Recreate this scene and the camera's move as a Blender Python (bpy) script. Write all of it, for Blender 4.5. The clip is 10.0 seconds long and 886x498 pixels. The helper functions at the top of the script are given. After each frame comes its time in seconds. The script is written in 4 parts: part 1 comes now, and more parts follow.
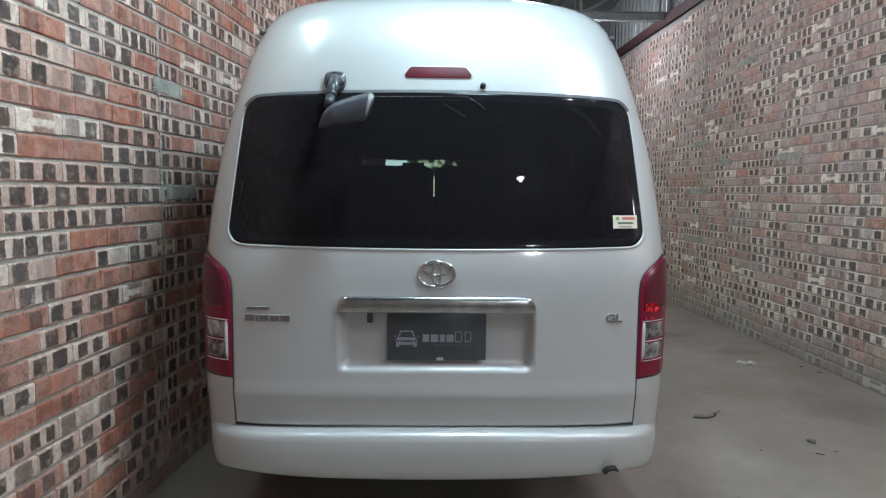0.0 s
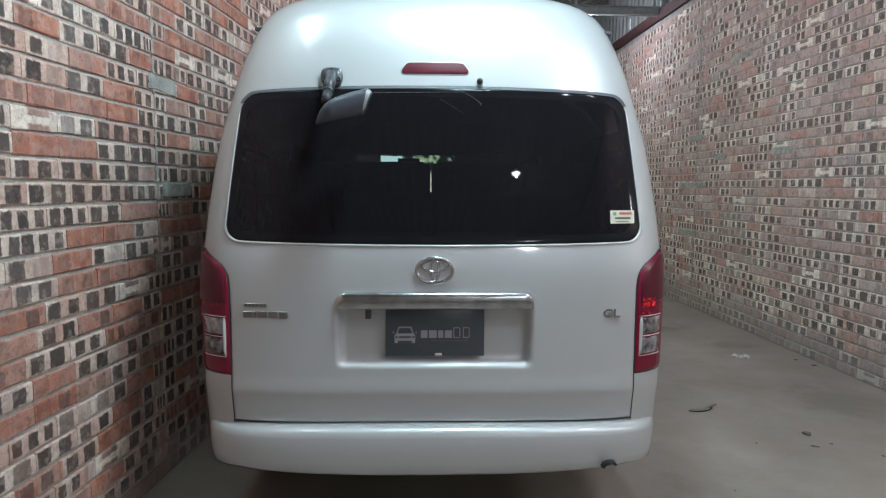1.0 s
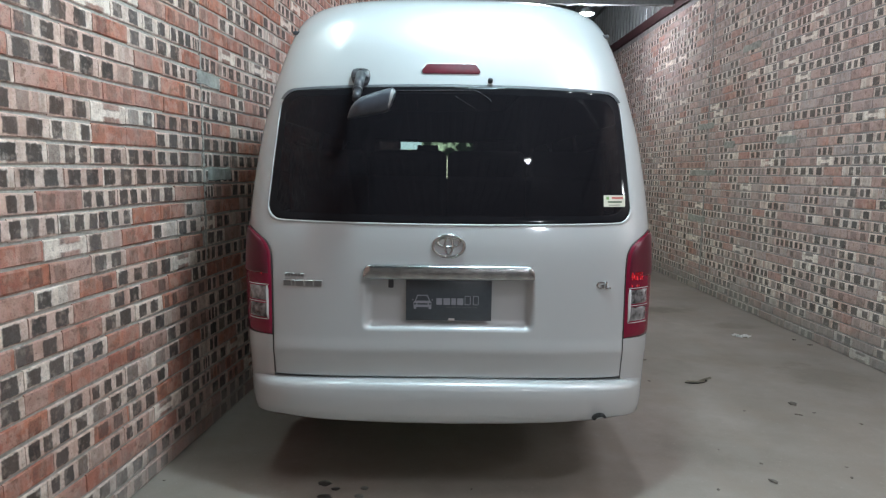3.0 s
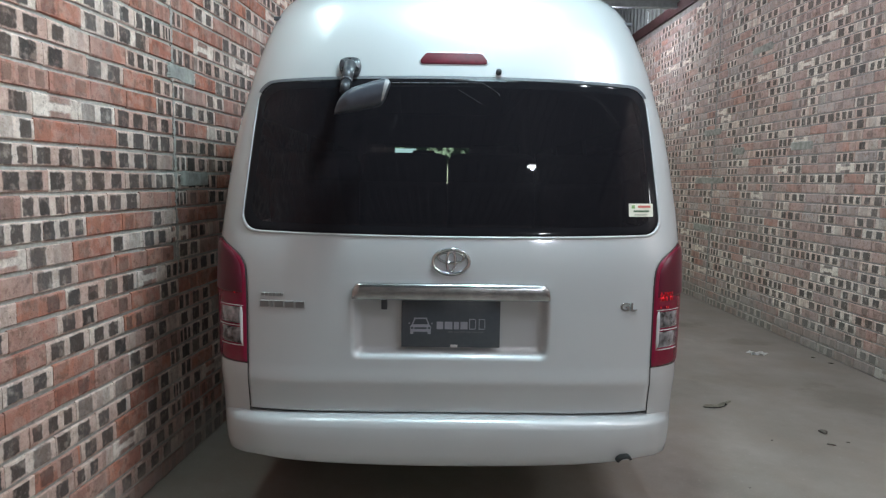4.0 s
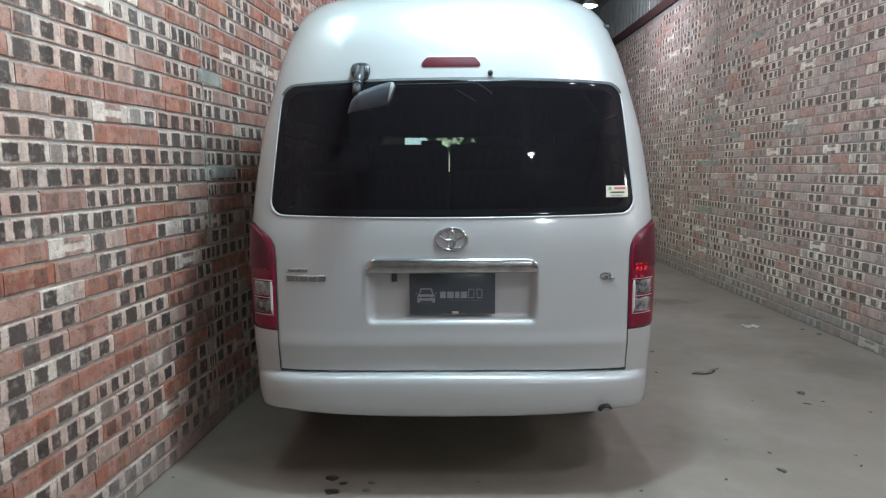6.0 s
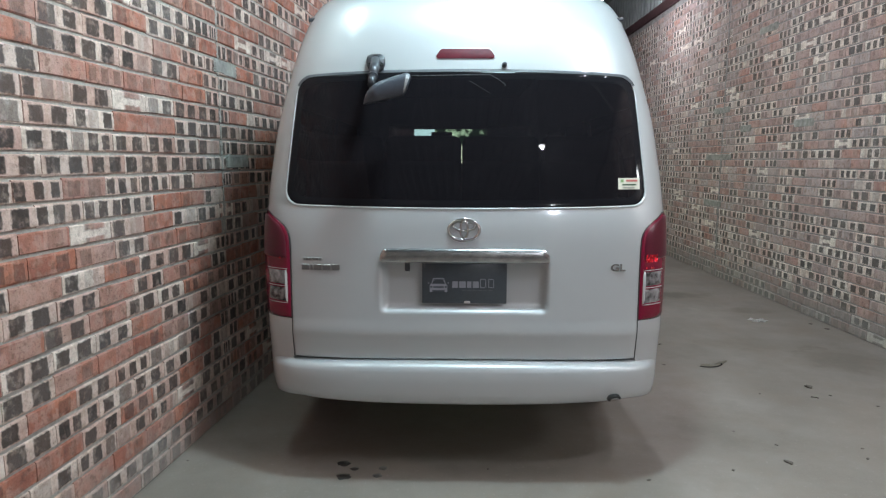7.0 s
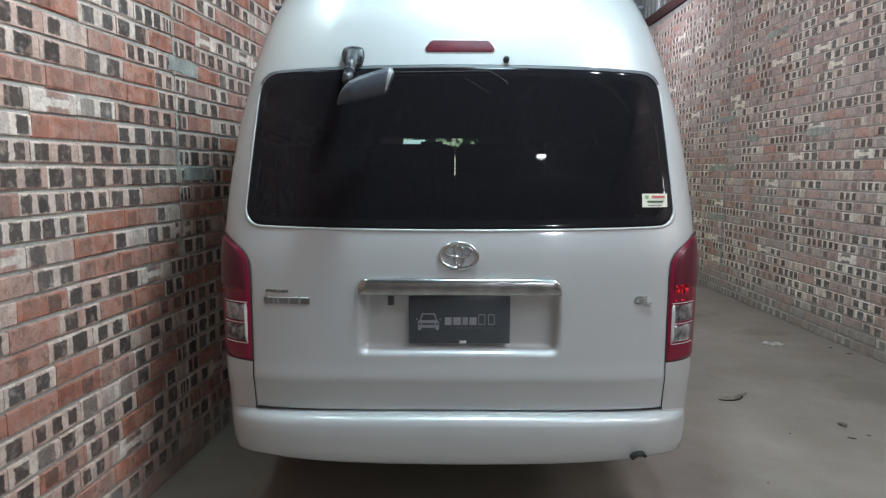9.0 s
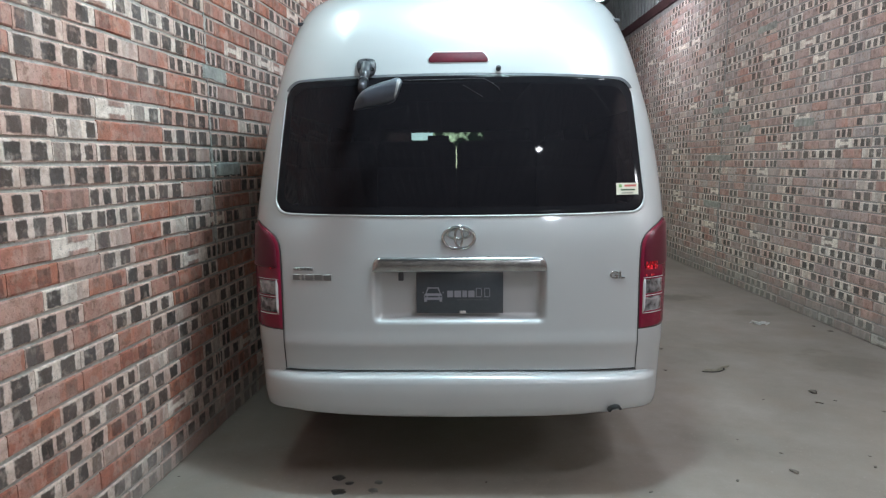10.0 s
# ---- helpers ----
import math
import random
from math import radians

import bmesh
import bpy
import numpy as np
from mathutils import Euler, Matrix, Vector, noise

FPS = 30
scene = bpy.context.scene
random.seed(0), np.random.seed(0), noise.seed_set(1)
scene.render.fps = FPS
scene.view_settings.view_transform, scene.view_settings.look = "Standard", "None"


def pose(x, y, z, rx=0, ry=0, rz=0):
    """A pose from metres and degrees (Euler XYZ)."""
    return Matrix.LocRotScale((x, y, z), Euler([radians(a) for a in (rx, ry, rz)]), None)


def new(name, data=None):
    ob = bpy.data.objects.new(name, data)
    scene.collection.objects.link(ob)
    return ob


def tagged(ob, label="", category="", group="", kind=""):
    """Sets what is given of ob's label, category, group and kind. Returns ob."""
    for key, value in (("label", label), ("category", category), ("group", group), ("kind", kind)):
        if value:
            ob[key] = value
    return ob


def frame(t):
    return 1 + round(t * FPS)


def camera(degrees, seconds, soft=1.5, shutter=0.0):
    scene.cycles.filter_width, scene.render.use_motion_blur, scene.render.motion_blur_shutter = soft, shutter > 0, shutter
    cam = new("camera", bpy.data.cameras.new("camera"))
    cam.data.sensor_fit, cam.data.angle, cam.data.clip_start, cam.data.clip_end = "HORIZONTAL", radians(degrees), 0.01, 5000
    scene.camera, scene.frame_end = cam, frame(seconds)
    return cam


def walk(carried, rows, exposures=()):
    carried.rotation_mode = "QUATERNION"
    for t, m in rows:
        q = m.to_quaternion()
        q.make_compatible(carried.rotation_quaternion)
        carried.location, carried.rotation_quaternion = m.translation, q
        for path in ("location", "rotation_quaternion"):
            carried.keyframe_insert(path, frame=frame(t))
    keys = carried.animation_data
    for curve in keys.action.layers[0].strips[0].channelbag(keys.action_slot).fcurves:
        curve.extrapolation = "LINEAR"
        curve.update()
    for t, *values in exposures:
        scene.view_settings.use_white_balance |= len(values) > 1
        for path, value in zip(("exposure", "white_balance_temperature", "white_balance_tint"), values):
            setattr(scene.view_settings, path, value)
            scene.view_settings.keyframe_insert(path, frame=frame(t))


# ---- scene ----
cam = camera(70.0, 10.0, soft=1.28)
# seconds, x, y, z, yaw, pitch, roll
ROWS = [
    (0.0, -0.0277, -2.4287, 1.5316, -1.259, -5.119, 0.550),
    (0.5, -0.0425, -2.3521, 1.5211, -1.754, -5.148, 0.419),
    (1.0, -0.0390, -2.4297, 1.5338, -1.717, -5.530, 0.282),
    (1.5, -0.0345, -2.6191, 1.5461, -1.319, -6.029, 0.154),
    (2.0, -0.0275, -2.8260, 1.5493, -0.654, -6.599, 0.215),
    (2.5, -0.0236, -2.8859, 1.5464, -0.193, -6.902, 0.428),
    (3.0, -0.0265, -2.8008, 1.5400, -0.053, -6.882, 0.681),
    (3.5, -0.0387, -2.6224, 1.5323, -0.228, -6.590, 0.859),
    (4.0, -0.0566, -2.4248, 1.5256, -0.621, -6.152, 0.842),
    (4.5, -0.0576, -2.3467, 1.5234, -0.810, -5.931, 0.549),
    (5.0, -0.0348, -2.4270, 1.5288, -0.553, -6.079, 0.108),
    (5.5, -0.0126, -2.6066, 1.5319, -0.009, -6.589, -0.272),
    (6.0, -0.0072, -2.8019, 1.5257, 0.589, -7.198, -0.365),
    (6.5, -0.0160, -2.8850, 1.5221, 1.021, -7.676, -0.177),
    (7.0, -0.0340, -2.8369, 1.5218, 1.199, -7.919, 0.140),
    (7.5, -0.0568, -2.6710, 1.5211, 1.074, -7.850, 0.408),
    (8.0, -0.0731, -2.4375, 1.5192, 0.713, -7.472, 0.491),
    (8.5, -0.0614, -2.3074, 1.5225, 0.481, -7.091, 0.396),
    (9.0, -0.0448, -2.3587, 1.5288, 0.335, -6.968, 0.126),
    (9.5, -0.0228, -2.5352, 1.5380, 0.636, -7.219, -0.190),
    (10.0, -0.0098, -2.7598, 1.5409, 1.206, -7.743, -0.468),
]
walk(cam, [(t, pose(x, y, z, 90 + pitch, 0, yaw) @ pose(0, 0, 0, 0, 0, roll)) for t, x, y, z, yaw, pitch, roll in ROWS], exposures=[(0.0, -0.28), (1.0, -0.28), (2.0, -0.19), (3.0, -0.2), (4.0, -0.26), (4.7, -0.28), (5.5, -0.22), (6.2, -0.16), (7.3, -0.18), (8.3, -0.23), (9.2, -0.21), (10.0, -0.16)])

# ---- light ----
world = bpy.data.worlds.new("sky")
scene.world = world
world.use_nodes = True
sky = world.node_tree.nodes.new("ShaderNodeTexSky")
sky.sky_type, sky.sun_disc, sky.sun_elevation, sky.sun_rotation = "NISHITA", False, radians(55), radians(40)
world.node_tree.links.new(sky.outputs[0], world.node_tree.nodes["Background"].inputs[0])
world.node_tree.nodes["Background"].inputs[1].default_value = 0.1

# x, y, z, watts, radius of the lens; the first hangs low beside the right wall
# y -0.42, 3.2, -10.9 are added, unseen: for van roof, right wall, far end
LAMPS = [(3.1, -1.55, 2.45, 50, 0.16), (2.1, -1.2, 4.2, 72, 0.16), (2.7, -2.2, 4.4, 118, 0.13), (0.28, -0.42, 3.6, 240, 0.24), (1.75, -2.45, 4.15, 92, 0.1), (0.9, 3.2, 3.9, 165, 0.13), (2.14, 7.3, 4.0, 110, 0.12), (-0.58, 7.2, 4.0, 6, 0.13), (1.25, -5.2, 3.92, 16, 0.075), (2.4, -10.9, 3.6, 200, 0.13)]
for x, y, z, watts, radius in LAMPS:
    # those near the van have a reflector that throws all their light down
    data = bpy.data.lights.new("bay_light", "SPOT" if -6 < y < 2 and z > 3 else "POINT")
    if -6 < y < 2 and z > 3:
        data.spot_size, data.spot_blend = radians(176), 0.35
    data.shadow_soft_size, data.energy, data.color = 0.6 * radius if watts > 45 else 0.012, watts, {240: (0.56, 0.86, 1.0), 50: (0.82, 0.89, 0.96), 72: (0.9, 0.88, 0.93)}.get(watts, (0.83, 0.88, 1.0))
    lit = new("bay_light", data)
    lit.location = (x, y, z - 0.05 - (0.06 if watts > 45 else 0.0))

# ---- materials ----
def material(name):
    m = bpy.data.materials.new(name)
    m.use_nodes = True
    return m, m.node_tree.nodes, m.node_tree.links, m.node_tree.nodes["Principled BSDF"]


def simple(name, color, rough=0.5, metal=0.0, coat=0.0, grain=0.0, scale=40.0, bump=0.0, spec=0.5, film=0.06):
    """A plain material with two scales of mottling."""
    m, n, l, b = material(name)
    b.inputs["Roughness"].default_value, b.inputs["Metallic"].default_value = rough, metal
    b.inputs["Coat Weight"].default_value, b.inputs["Coat Roughness"].default_value = coat, film
    b.inputs["Specular IOR Level"].default_value = spec
    b.inputs["Base Color"].default_value = (*color, 1)
    if grain or bump:
        co = n.new("ShaderNodeTexCoord")
        a, c = n.new("ShaderNodeTexNoise"), n.new("ShaderNodeTexNoise")
        a.inputs["Scale"].default_value, c.inputs["Scale"].default_value = scale, scale * 0.13
        a.inputs["Detail"].default_value = 6
        for k in (a, c):
            l.new(co.outputs["Object"], k.inputs["Vector"])
        add = n.new("ShaderNodeMath")
        add.operation = "ADD"
        l.new(a.outputs[0], add.inputs[0])
        l.new(c.outputs[0], add.inputs[1])
        ramp = n.new("ShaderNodeMapRange")
        ramp.inputs[1].default_value, ramp.inputs[2].default_value = 0.7, 1.3
        ramp.inputs[3].default_value, ramp.inputs[4].default_value = 1 - grain, 1 + grain
        l.new(add.outputs[0], ramp.inputs[0])
        mul = n.new("ShaderNodeVectorMath")
        mul.operation = "SCALE"
        mul.inputs[0].default_value = color
        l.new(ramp.outputs[0], mul.inputs["Scale"])
        l.new(mul.outputs[0], b.inputs["Base Color"])
        if bump:
            bm_ = n.new("ShaderNodeBump")
            bm_.inputs["Strength"].default_value, bm_.inputs["Distance"].default_value = bump, 0.004
            l.new(a.outputs[0], bm_.inputs["Height"])
            l.new(bm_.outputs[0], b.inputs["Normal"])
    return m


def mixed(n, l, fac, one, two, mode="MIX"):
    """A colour mix node: sockets or colours one and two by fac."""
    k = n.new("ShaderNodeMix")
    k.data_type, k.blend_type = "RGBA", mode
    for i, value in ((0, fac), (6, one), (7, two)):
        if isinstance(value, bpy.types.NodeSocket):
            l.new(value, k.inputs[i])
        else:
            k.inputs[i].default_value = value if i == 0 else (*value, 1)
    return k.outputs[2]


def maths(n, l, op, one, two=0.0, three=0.0):
    k = n.new("ShaderNodeMath")
    k.operation = op
    for socket, value in zip(k.inputs, (one, two, three)):
        if isinstance(value, bpy.types.NodeSocket):
            l.new(value, socket)
        else:
            socket.default_value = value
    return k.outputs[0]


def brick_material(name, single, dust, fade, bare, dull=1.0):
    """Kiln-marked brick: plain orange faces, faces with a row of charred squares between pale posts, and pale crossed faces,
    told apart by a random number a brick. dust: how much grey film lies on it."""
    m, n, l, b = material(name)
    def calc(op, one, two=0.0, three=0.0):
        return maths(n, l, op, one, two, three)
    if single:
        rnd = n.new("ShaderNodeObjectInfo").outputs["Random"]
    else:
        rnd = n.new("ShaderNodeNewGeometry").outputs["Random Per Island"]
    def dice(k):
        return calc("FRACT", calc("MULTIPLY", rnd, k))
    uv = n.new("ShaderNodeUVMap")
    sep = n.new("ShaderNodeSeparateXYZ")
    l.new(uv.outputs[0], sep.inputs[0])
    u, v = sep.outputs[0], sep.outputs[1]
    pos = n.new("ShaderNodeNewGeometry").outputs["Position"]
    def noise_at(scale, detail, rough=0.55):
        k = n.new("ShaderNodeTexNoise")
        k.inputs["Scale"].default_value, k.inputs["Detail"].default_value, k.inputs["Roughness"].default_value = scale, detail, rough
        l.new(pos, k.inputs["Vector"])
        return k.outputs[0], k.outputs[1]
    fine, _ = noise_at(90, 6, 0.65)
    mid, midc = noise_at(30, 5, 0.6)
    wide, widec = noise_at(9, 3)
    wob = n.new("ShaderNodeSeparateXYZ")
    l.new(noise_at(42, 2)[1], wob.inputs[0])
    uu = calc("ADD", u, calc("MULTIPLY_ADD", wob.outputs[0], 0.07, -0.035))
    vv = calc("ADD", v, calc("MULTIPLY_ADD", wob.outputs[1], 0.2, -0.1))
    count = calc("MULTIPLY_ADD", calc("GREATER_THAN", dice(29.1), 0.76), 0.92, 2.06)
    scaled = calc("ADD", calc("MULTIPLY", uu, count), calc("MULTIPLY", dice(5.7), 0.08))
    cell = calc("FLOOR", scaled)
    h = calc("ABSOLUTE", calc("SUBTRACT", vv, 0.5))
    white = n.new("ShaderNodeTexWhiteNoise")
    white.noise_dimensions = "2D"
    both = n.new("ShaderNodeCombineXYZ")
    l.new(cell, both.inputs[0])
    l.new(calc("MULTIPLY", rnd, 913.0), both.inputs[1])
    l.new(both.outputs[0], white.inputs["Vector"])
    pick = white.outputs["Value"]
    shift = calc("MULTIPLY_ADD", calc("FRACT", calc("MULTIPLY", pick, 37.0)), 0.16, -0.58)
    f = calc("ABSOLUTE", calc("ADD", calc("FRACT", scaled), shift))
    def soft(x, edge, width):
        k = n.new("ShaderNodeMapRange")
        k.interpolation_type = "SMOOTHSTEP"
        k.inputs[1].default_value, k.inputs[2].default_value = edge + width, edge - width
        k.inputs[3].default_value, k.inputs[4].default_value = 0.0, 1.0
        l.new(x, k.inputs[0])
        return k.outputs[0]
    spread = calc("MULTIPLY_ADD", pick, 0.1, -0.05)
    square = calc("MULTIPLY", soft(calc("ADD", f, spread), 0.32, 0.04), soft(calc("ADD", h, spread), 0.42, 0.05))
    kind = dice(41.7)
    plain = calc("LESS_THAN", kind, bare)
    crossed = calc("GREATER_THAN", kind, 0.96)
    smudged = calc("MULTIPLY", calc("GREATER_THAN", kind, bare), calc("LESS_THAN", kind, bare + 0.17))
    posts = calc("MULTIPLY", calc("GREATER_THAN", kind, bare + 0.17), calc("LESS_THAN", kind, 0.96))
    # body colour
    hue = n.new("ShaderNodeValToRGB")
    hue.color_ramp.elements[0].color, hue.color_ramp.elements[1].color = (0.48, 0.17, 0.11, 1), (0.60, 0.38, 0.315, 1)
    for at, c in ((0.3, (0.62, 0.24, 0.145, 1)), (0.55, (0.54, 0.24, 0.175, 1)), (0.8, (0.58, 0.315, 0.245, 1))):
        hue.color_ramp.elements.new(at).color = c
    each = calc("MULTIPLY", calc("SUBTRACT", calc("FRACT", calc("MULTIPLY", pick, 53.0)), 0.5), 0.7)
    l.new(calc("ADD", calc("ADD", calc("MULTIPLY", dice(7.9), 0.85), each), calc("MULTIPLY_ADD", wide, 0.5, -0.18)), hue.inputs[0])
    own = calc("ADD", fade, calc("MULTIPLY_ADD", dice(17.9), 0.9 * fade, -0.6 * fade))
    own.node.use_clamp = True
    body = mixed(n, l, own, hue.outputs[0], mixed(n, l, dice(13.3), tuple(dull * q for q in (0.43, 0.315, 0.29)), tuple(dull * q for q in (0.49, 0.42, 0.40))))
    # blotches of bloom and scorch within each face
    bloom, _ = noise_at(17, 4, 0.5)
    scorch, _ = noise_at(27, 5, 0.6)
    body = mixed(n, l, calc("MULTIPLY", soft(bloom, 0.47, 0.09), 0.5), body, (0.62, 0.44, 0.37))
    body = mixed(n, l, calc("MULTIPLY", soft(scorch, 0.41, 0.06), 0.6), body, (0.24, 0.13, 0.095))
    pale = mixed(n, l, soft(mid, 0.5, 0.2), (1.0, 0.92, 0.83), (0.78, 0.67, 0.58))
    tint = n.new("ShaderNodeTexWhiteNoise")
    tint.noise_dimensions = "2D"
    post = n.new("ShaderNodeCombineXYZ")
    l.new(calc("FLOOR", calc("ADD", scaled, 0.5)), post.inputs[0])
    l.new(calc("MULTIPLY", rnd, 577.0), post.inputs[1])
    l.new(post.outputs[0], tint.inputs["Vector"])
    blush = calc("ADD", calc("MULTIPLY", dice(61.3), 0.55), calc("MULTIPLY_ADD", tint.outputs["Value"], 0.7, -0.35))
    blush.node.use_clamp = True
    rosy = mixed(n, l, blush, pale, (0.60, 0.35, 0.28))
    soot = mixed(n, l, calc("FRACT", calc("MULTIPLY", pick, 17.0)), (0.012, 0.012, 0.013), (0.085, 0.06, 0.05))
    char = mixed(n, l, calc("MULTIPLY", soft(mid, 0.42, 0.1), 0.5), soot, (0.15, 0.13, 0.12))
    ground = mixed(n, l, calc("MULTIPLY", posts, calc("MULTIPLY_ADD", dice(23.1), 0.25, 0.75)), body, rosy)
    ground = mixed(n, l, crossed, ground, pale)
    depth = calc("MULTIPLY", posts, calc("MULTIPLY_ADD", soft(pick, 0.1, 0.05), -0.75, 1.0))
    depth = calc("ADD", depth, calc("MULTIPLY", smudged, calc("MULTIPLY", pick, 0.75)))
    depth = calc("ADD", depth, calc("MULTIPLY", plain, calc("MULTIPLY", calc("GREATER_THAN", pick, 0.6), calc("MULTIPLY_ADD", pick, 0.9, -0.35))))
    worn = calc("MULTIPLY_ADD", soft(noise_at(24, 3, 0.6)[0], 0.4, 0.12), -0.35, 1.0)
    charred = calc("MULTIPLY", calc("MULTIPLY", square, depth), worn)
    color = mixed(n, l, calc("MULTIPLY", charred, 0.93), ground, char)
    # pale faces pinched in the middle, with coloured notches above and below
    f2 = calc("ABSOLUTE", calc("SUBTRACT", uu, calc("MULTIPLY_ADD", dice(3.3), 0.2, 0.4)))
    notch = calc("MULTIPLY", soft(f2, 0.24, 0.05), calc("SUBTRACT", 1.0, soft(h, 0.2, 0.07)))
    pane = calc("MULTIPLY", notch, crossed)
    color = mixed(n, l, calc("MULTIPLY", pane, 0.85), color, mixed(n, l, pick, (0.09, 0.075, 0.07), body))
    blotch, _ = noise_at(15, 7, 0.68)
    color = mixed(n, l, calc("MULTIPLY", soft(blotch, 0.46, 0.1), 0.3), color, (0.42, 0.36, 0.33), "MULTIPLY")
    specks, _ = noise_at(160, 2, 0.5)
    color = mixed(n, l, calc("MULTIPLY", soft(specks, 0.33, 0.04), 0.6), color, (0.05, 0.045, 0.04))
    # wear at two scales, cement film, splashes near the floor
    color = mixed(n, l, calc("MULTIPLY", soft(fine, 0.42, 0.12), 0.15), color, (0.22, 0.15, 0.12), "MULTIPLY")
    smear, _ = noise_at(2.1, 5)
    film = n.new("ShaderNodeMapRange")
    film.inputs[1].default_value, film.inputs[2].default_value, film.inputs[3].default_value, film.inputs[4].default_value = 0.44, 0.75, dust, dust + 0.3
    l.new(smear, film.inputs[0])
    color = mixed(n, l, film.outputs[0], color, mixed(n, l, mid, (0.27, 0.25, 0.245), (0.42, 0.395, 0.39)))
    zz = n.new("ShaderNodeSeparateXYZ")
    l.new(pos, zz.inputs[0])
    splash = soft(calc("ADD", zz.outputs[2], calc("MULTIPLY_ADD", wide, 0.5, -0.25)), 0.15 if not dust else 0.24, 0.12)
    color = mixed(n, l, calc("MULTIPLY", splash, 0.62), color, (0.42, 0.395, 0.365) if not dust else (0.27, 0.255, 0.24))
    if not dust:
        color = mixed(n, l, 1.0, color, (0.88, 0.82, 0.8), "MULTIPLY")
    l.new(color, b.inputs["Base Color"])
    b.inputs["Roughness"].default_value = 0.85
    b.inputs["Specular IOR Level"].default_value = 0.3
    bump = n.new("ShaderNodeBump")
    bump.inputs["Strength"].default_value, bump.inputs["Distance"].default_value = 0.8, 0.006
    l.new(calc("SUBTRACT", calc("MULTIPLY_ADD", mid, 0.5, calc("MULTIPLY", fine, 0.5)), calc("MULTIPLY", calc("ADD", charred, pane), 0.7)), bump.inputs["Height"])
    l.new(bump.outputs[0], b.inputs["Normal"])
    return m


def concrete_material():
    m, n, l, b = material("concrete_floor")
    pos = n.new("ShaderNodeNewGeometry").outputs["Position"]
    def noise_at(scale, detail):
        k = n.new("ShaderNodeTexNoise")
        k.inputs["Scale"].default_value, k.inputs["Detail"].default_value, k.inputs["Roughness"].default_value = scale, detail, 0.64
        l.new(pos, k.inputs["Vector"])
        return k.outputs[0]
    big, mid, fine, rusty, pits = noise_at(1.3, 8), noise_at(4.2, 10), noise_at(120, 4), noise_at(2.3, 6), noise_at(38, 3)
    ramp = n.new("ShaderNodeMapRange")
    ramp.inputs[1].default_value, ramp.inputs[2].default_value = 0.35, 0.68
    l.new(big, ramp.inputs[0])
    color = mixed(n, l, ramp.outputs[0], (0.185, 0.157, 0.132), (0.295, 0.255, 0.222))
    m2 = n.new("ShaderNodeMapRange")
    m2.inputs[1].default_value, m2.inputs[2].default_value, m2.inputs[4].default_value = 0.47, 0.72, 0.68
    l.new(mid, m2.inputs[0])
    color = mixed(n, l, m2.outputs[0], color, (0.195, 0.17, 0.147))
    color = mixed(n, l, maths(n, l, "MULTIPLY", fine, 0.4), color, (0.36, 0.318, 0.277))
    # brown dust, and pale scuffed specks
    for source, low, high, most, shade in ((rusty, 0.48, 0.7, 0.5, (0.25, 0.198, 0.16)), (pits, 0.62, 0.74, 0.35, (0.40, 0.365, 0.33))):
        k = n.new("ShaderNodeMapRange")
        k.inputs[1].default_value, k.inputs[2].default_value, k.inputs[4].default_value = low, high, most
        l.new(source, k.inputs[0])
        color = mixed(n, l, k.outputs[0], color, shade)
    # an old spill and scuffs beside the right wall, and a wide darker strip behind the van
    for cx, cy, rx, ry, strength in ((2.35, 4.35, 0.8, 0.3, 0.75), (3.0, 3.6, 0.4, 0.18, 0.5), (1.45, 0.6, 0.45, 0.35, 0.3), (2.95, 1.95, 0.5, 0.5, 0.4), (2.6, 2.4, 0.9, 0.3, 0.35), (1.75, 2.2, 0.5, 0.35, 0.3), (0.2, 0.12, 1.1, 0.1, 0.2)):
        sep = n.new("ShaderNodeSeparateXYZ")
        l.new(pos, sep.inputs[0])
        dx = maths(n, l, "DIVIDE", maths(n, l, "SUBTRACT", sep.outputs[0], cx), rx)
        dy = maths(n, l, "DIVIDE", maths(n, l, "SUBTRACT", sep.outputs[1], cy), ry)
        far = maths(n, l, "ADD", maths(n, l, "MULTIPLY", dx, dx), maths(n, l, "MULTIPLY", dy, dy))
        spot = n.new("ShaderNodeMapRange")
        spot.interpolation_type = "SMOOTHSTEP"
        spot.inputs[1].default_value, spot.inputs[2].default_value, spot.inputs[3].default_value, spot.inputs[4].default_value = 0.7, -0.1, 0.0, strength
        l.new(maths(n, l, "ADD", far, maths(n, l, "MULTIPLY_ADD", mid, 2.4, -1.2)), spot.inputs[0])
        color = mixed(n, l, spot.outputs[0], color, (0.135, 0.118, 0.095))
    l.new(color, b.inputs["Base Color"])
    b.inputs["Roughness"].default_value = 0.7
    bump = n.new("ShaderNodeBump")
    bump.inputs["Strength"].default_value, bump.inputs["Distance"].default_value = 0.25, 0.004
    l.new(maths(n, l, "ADD", mid, maths(n, l, "MULTIPLY", fine, 0.3)), bump.inputs["Height"])
    l.new(bump.outputs[0], b.inputs["Normal"])
    return m


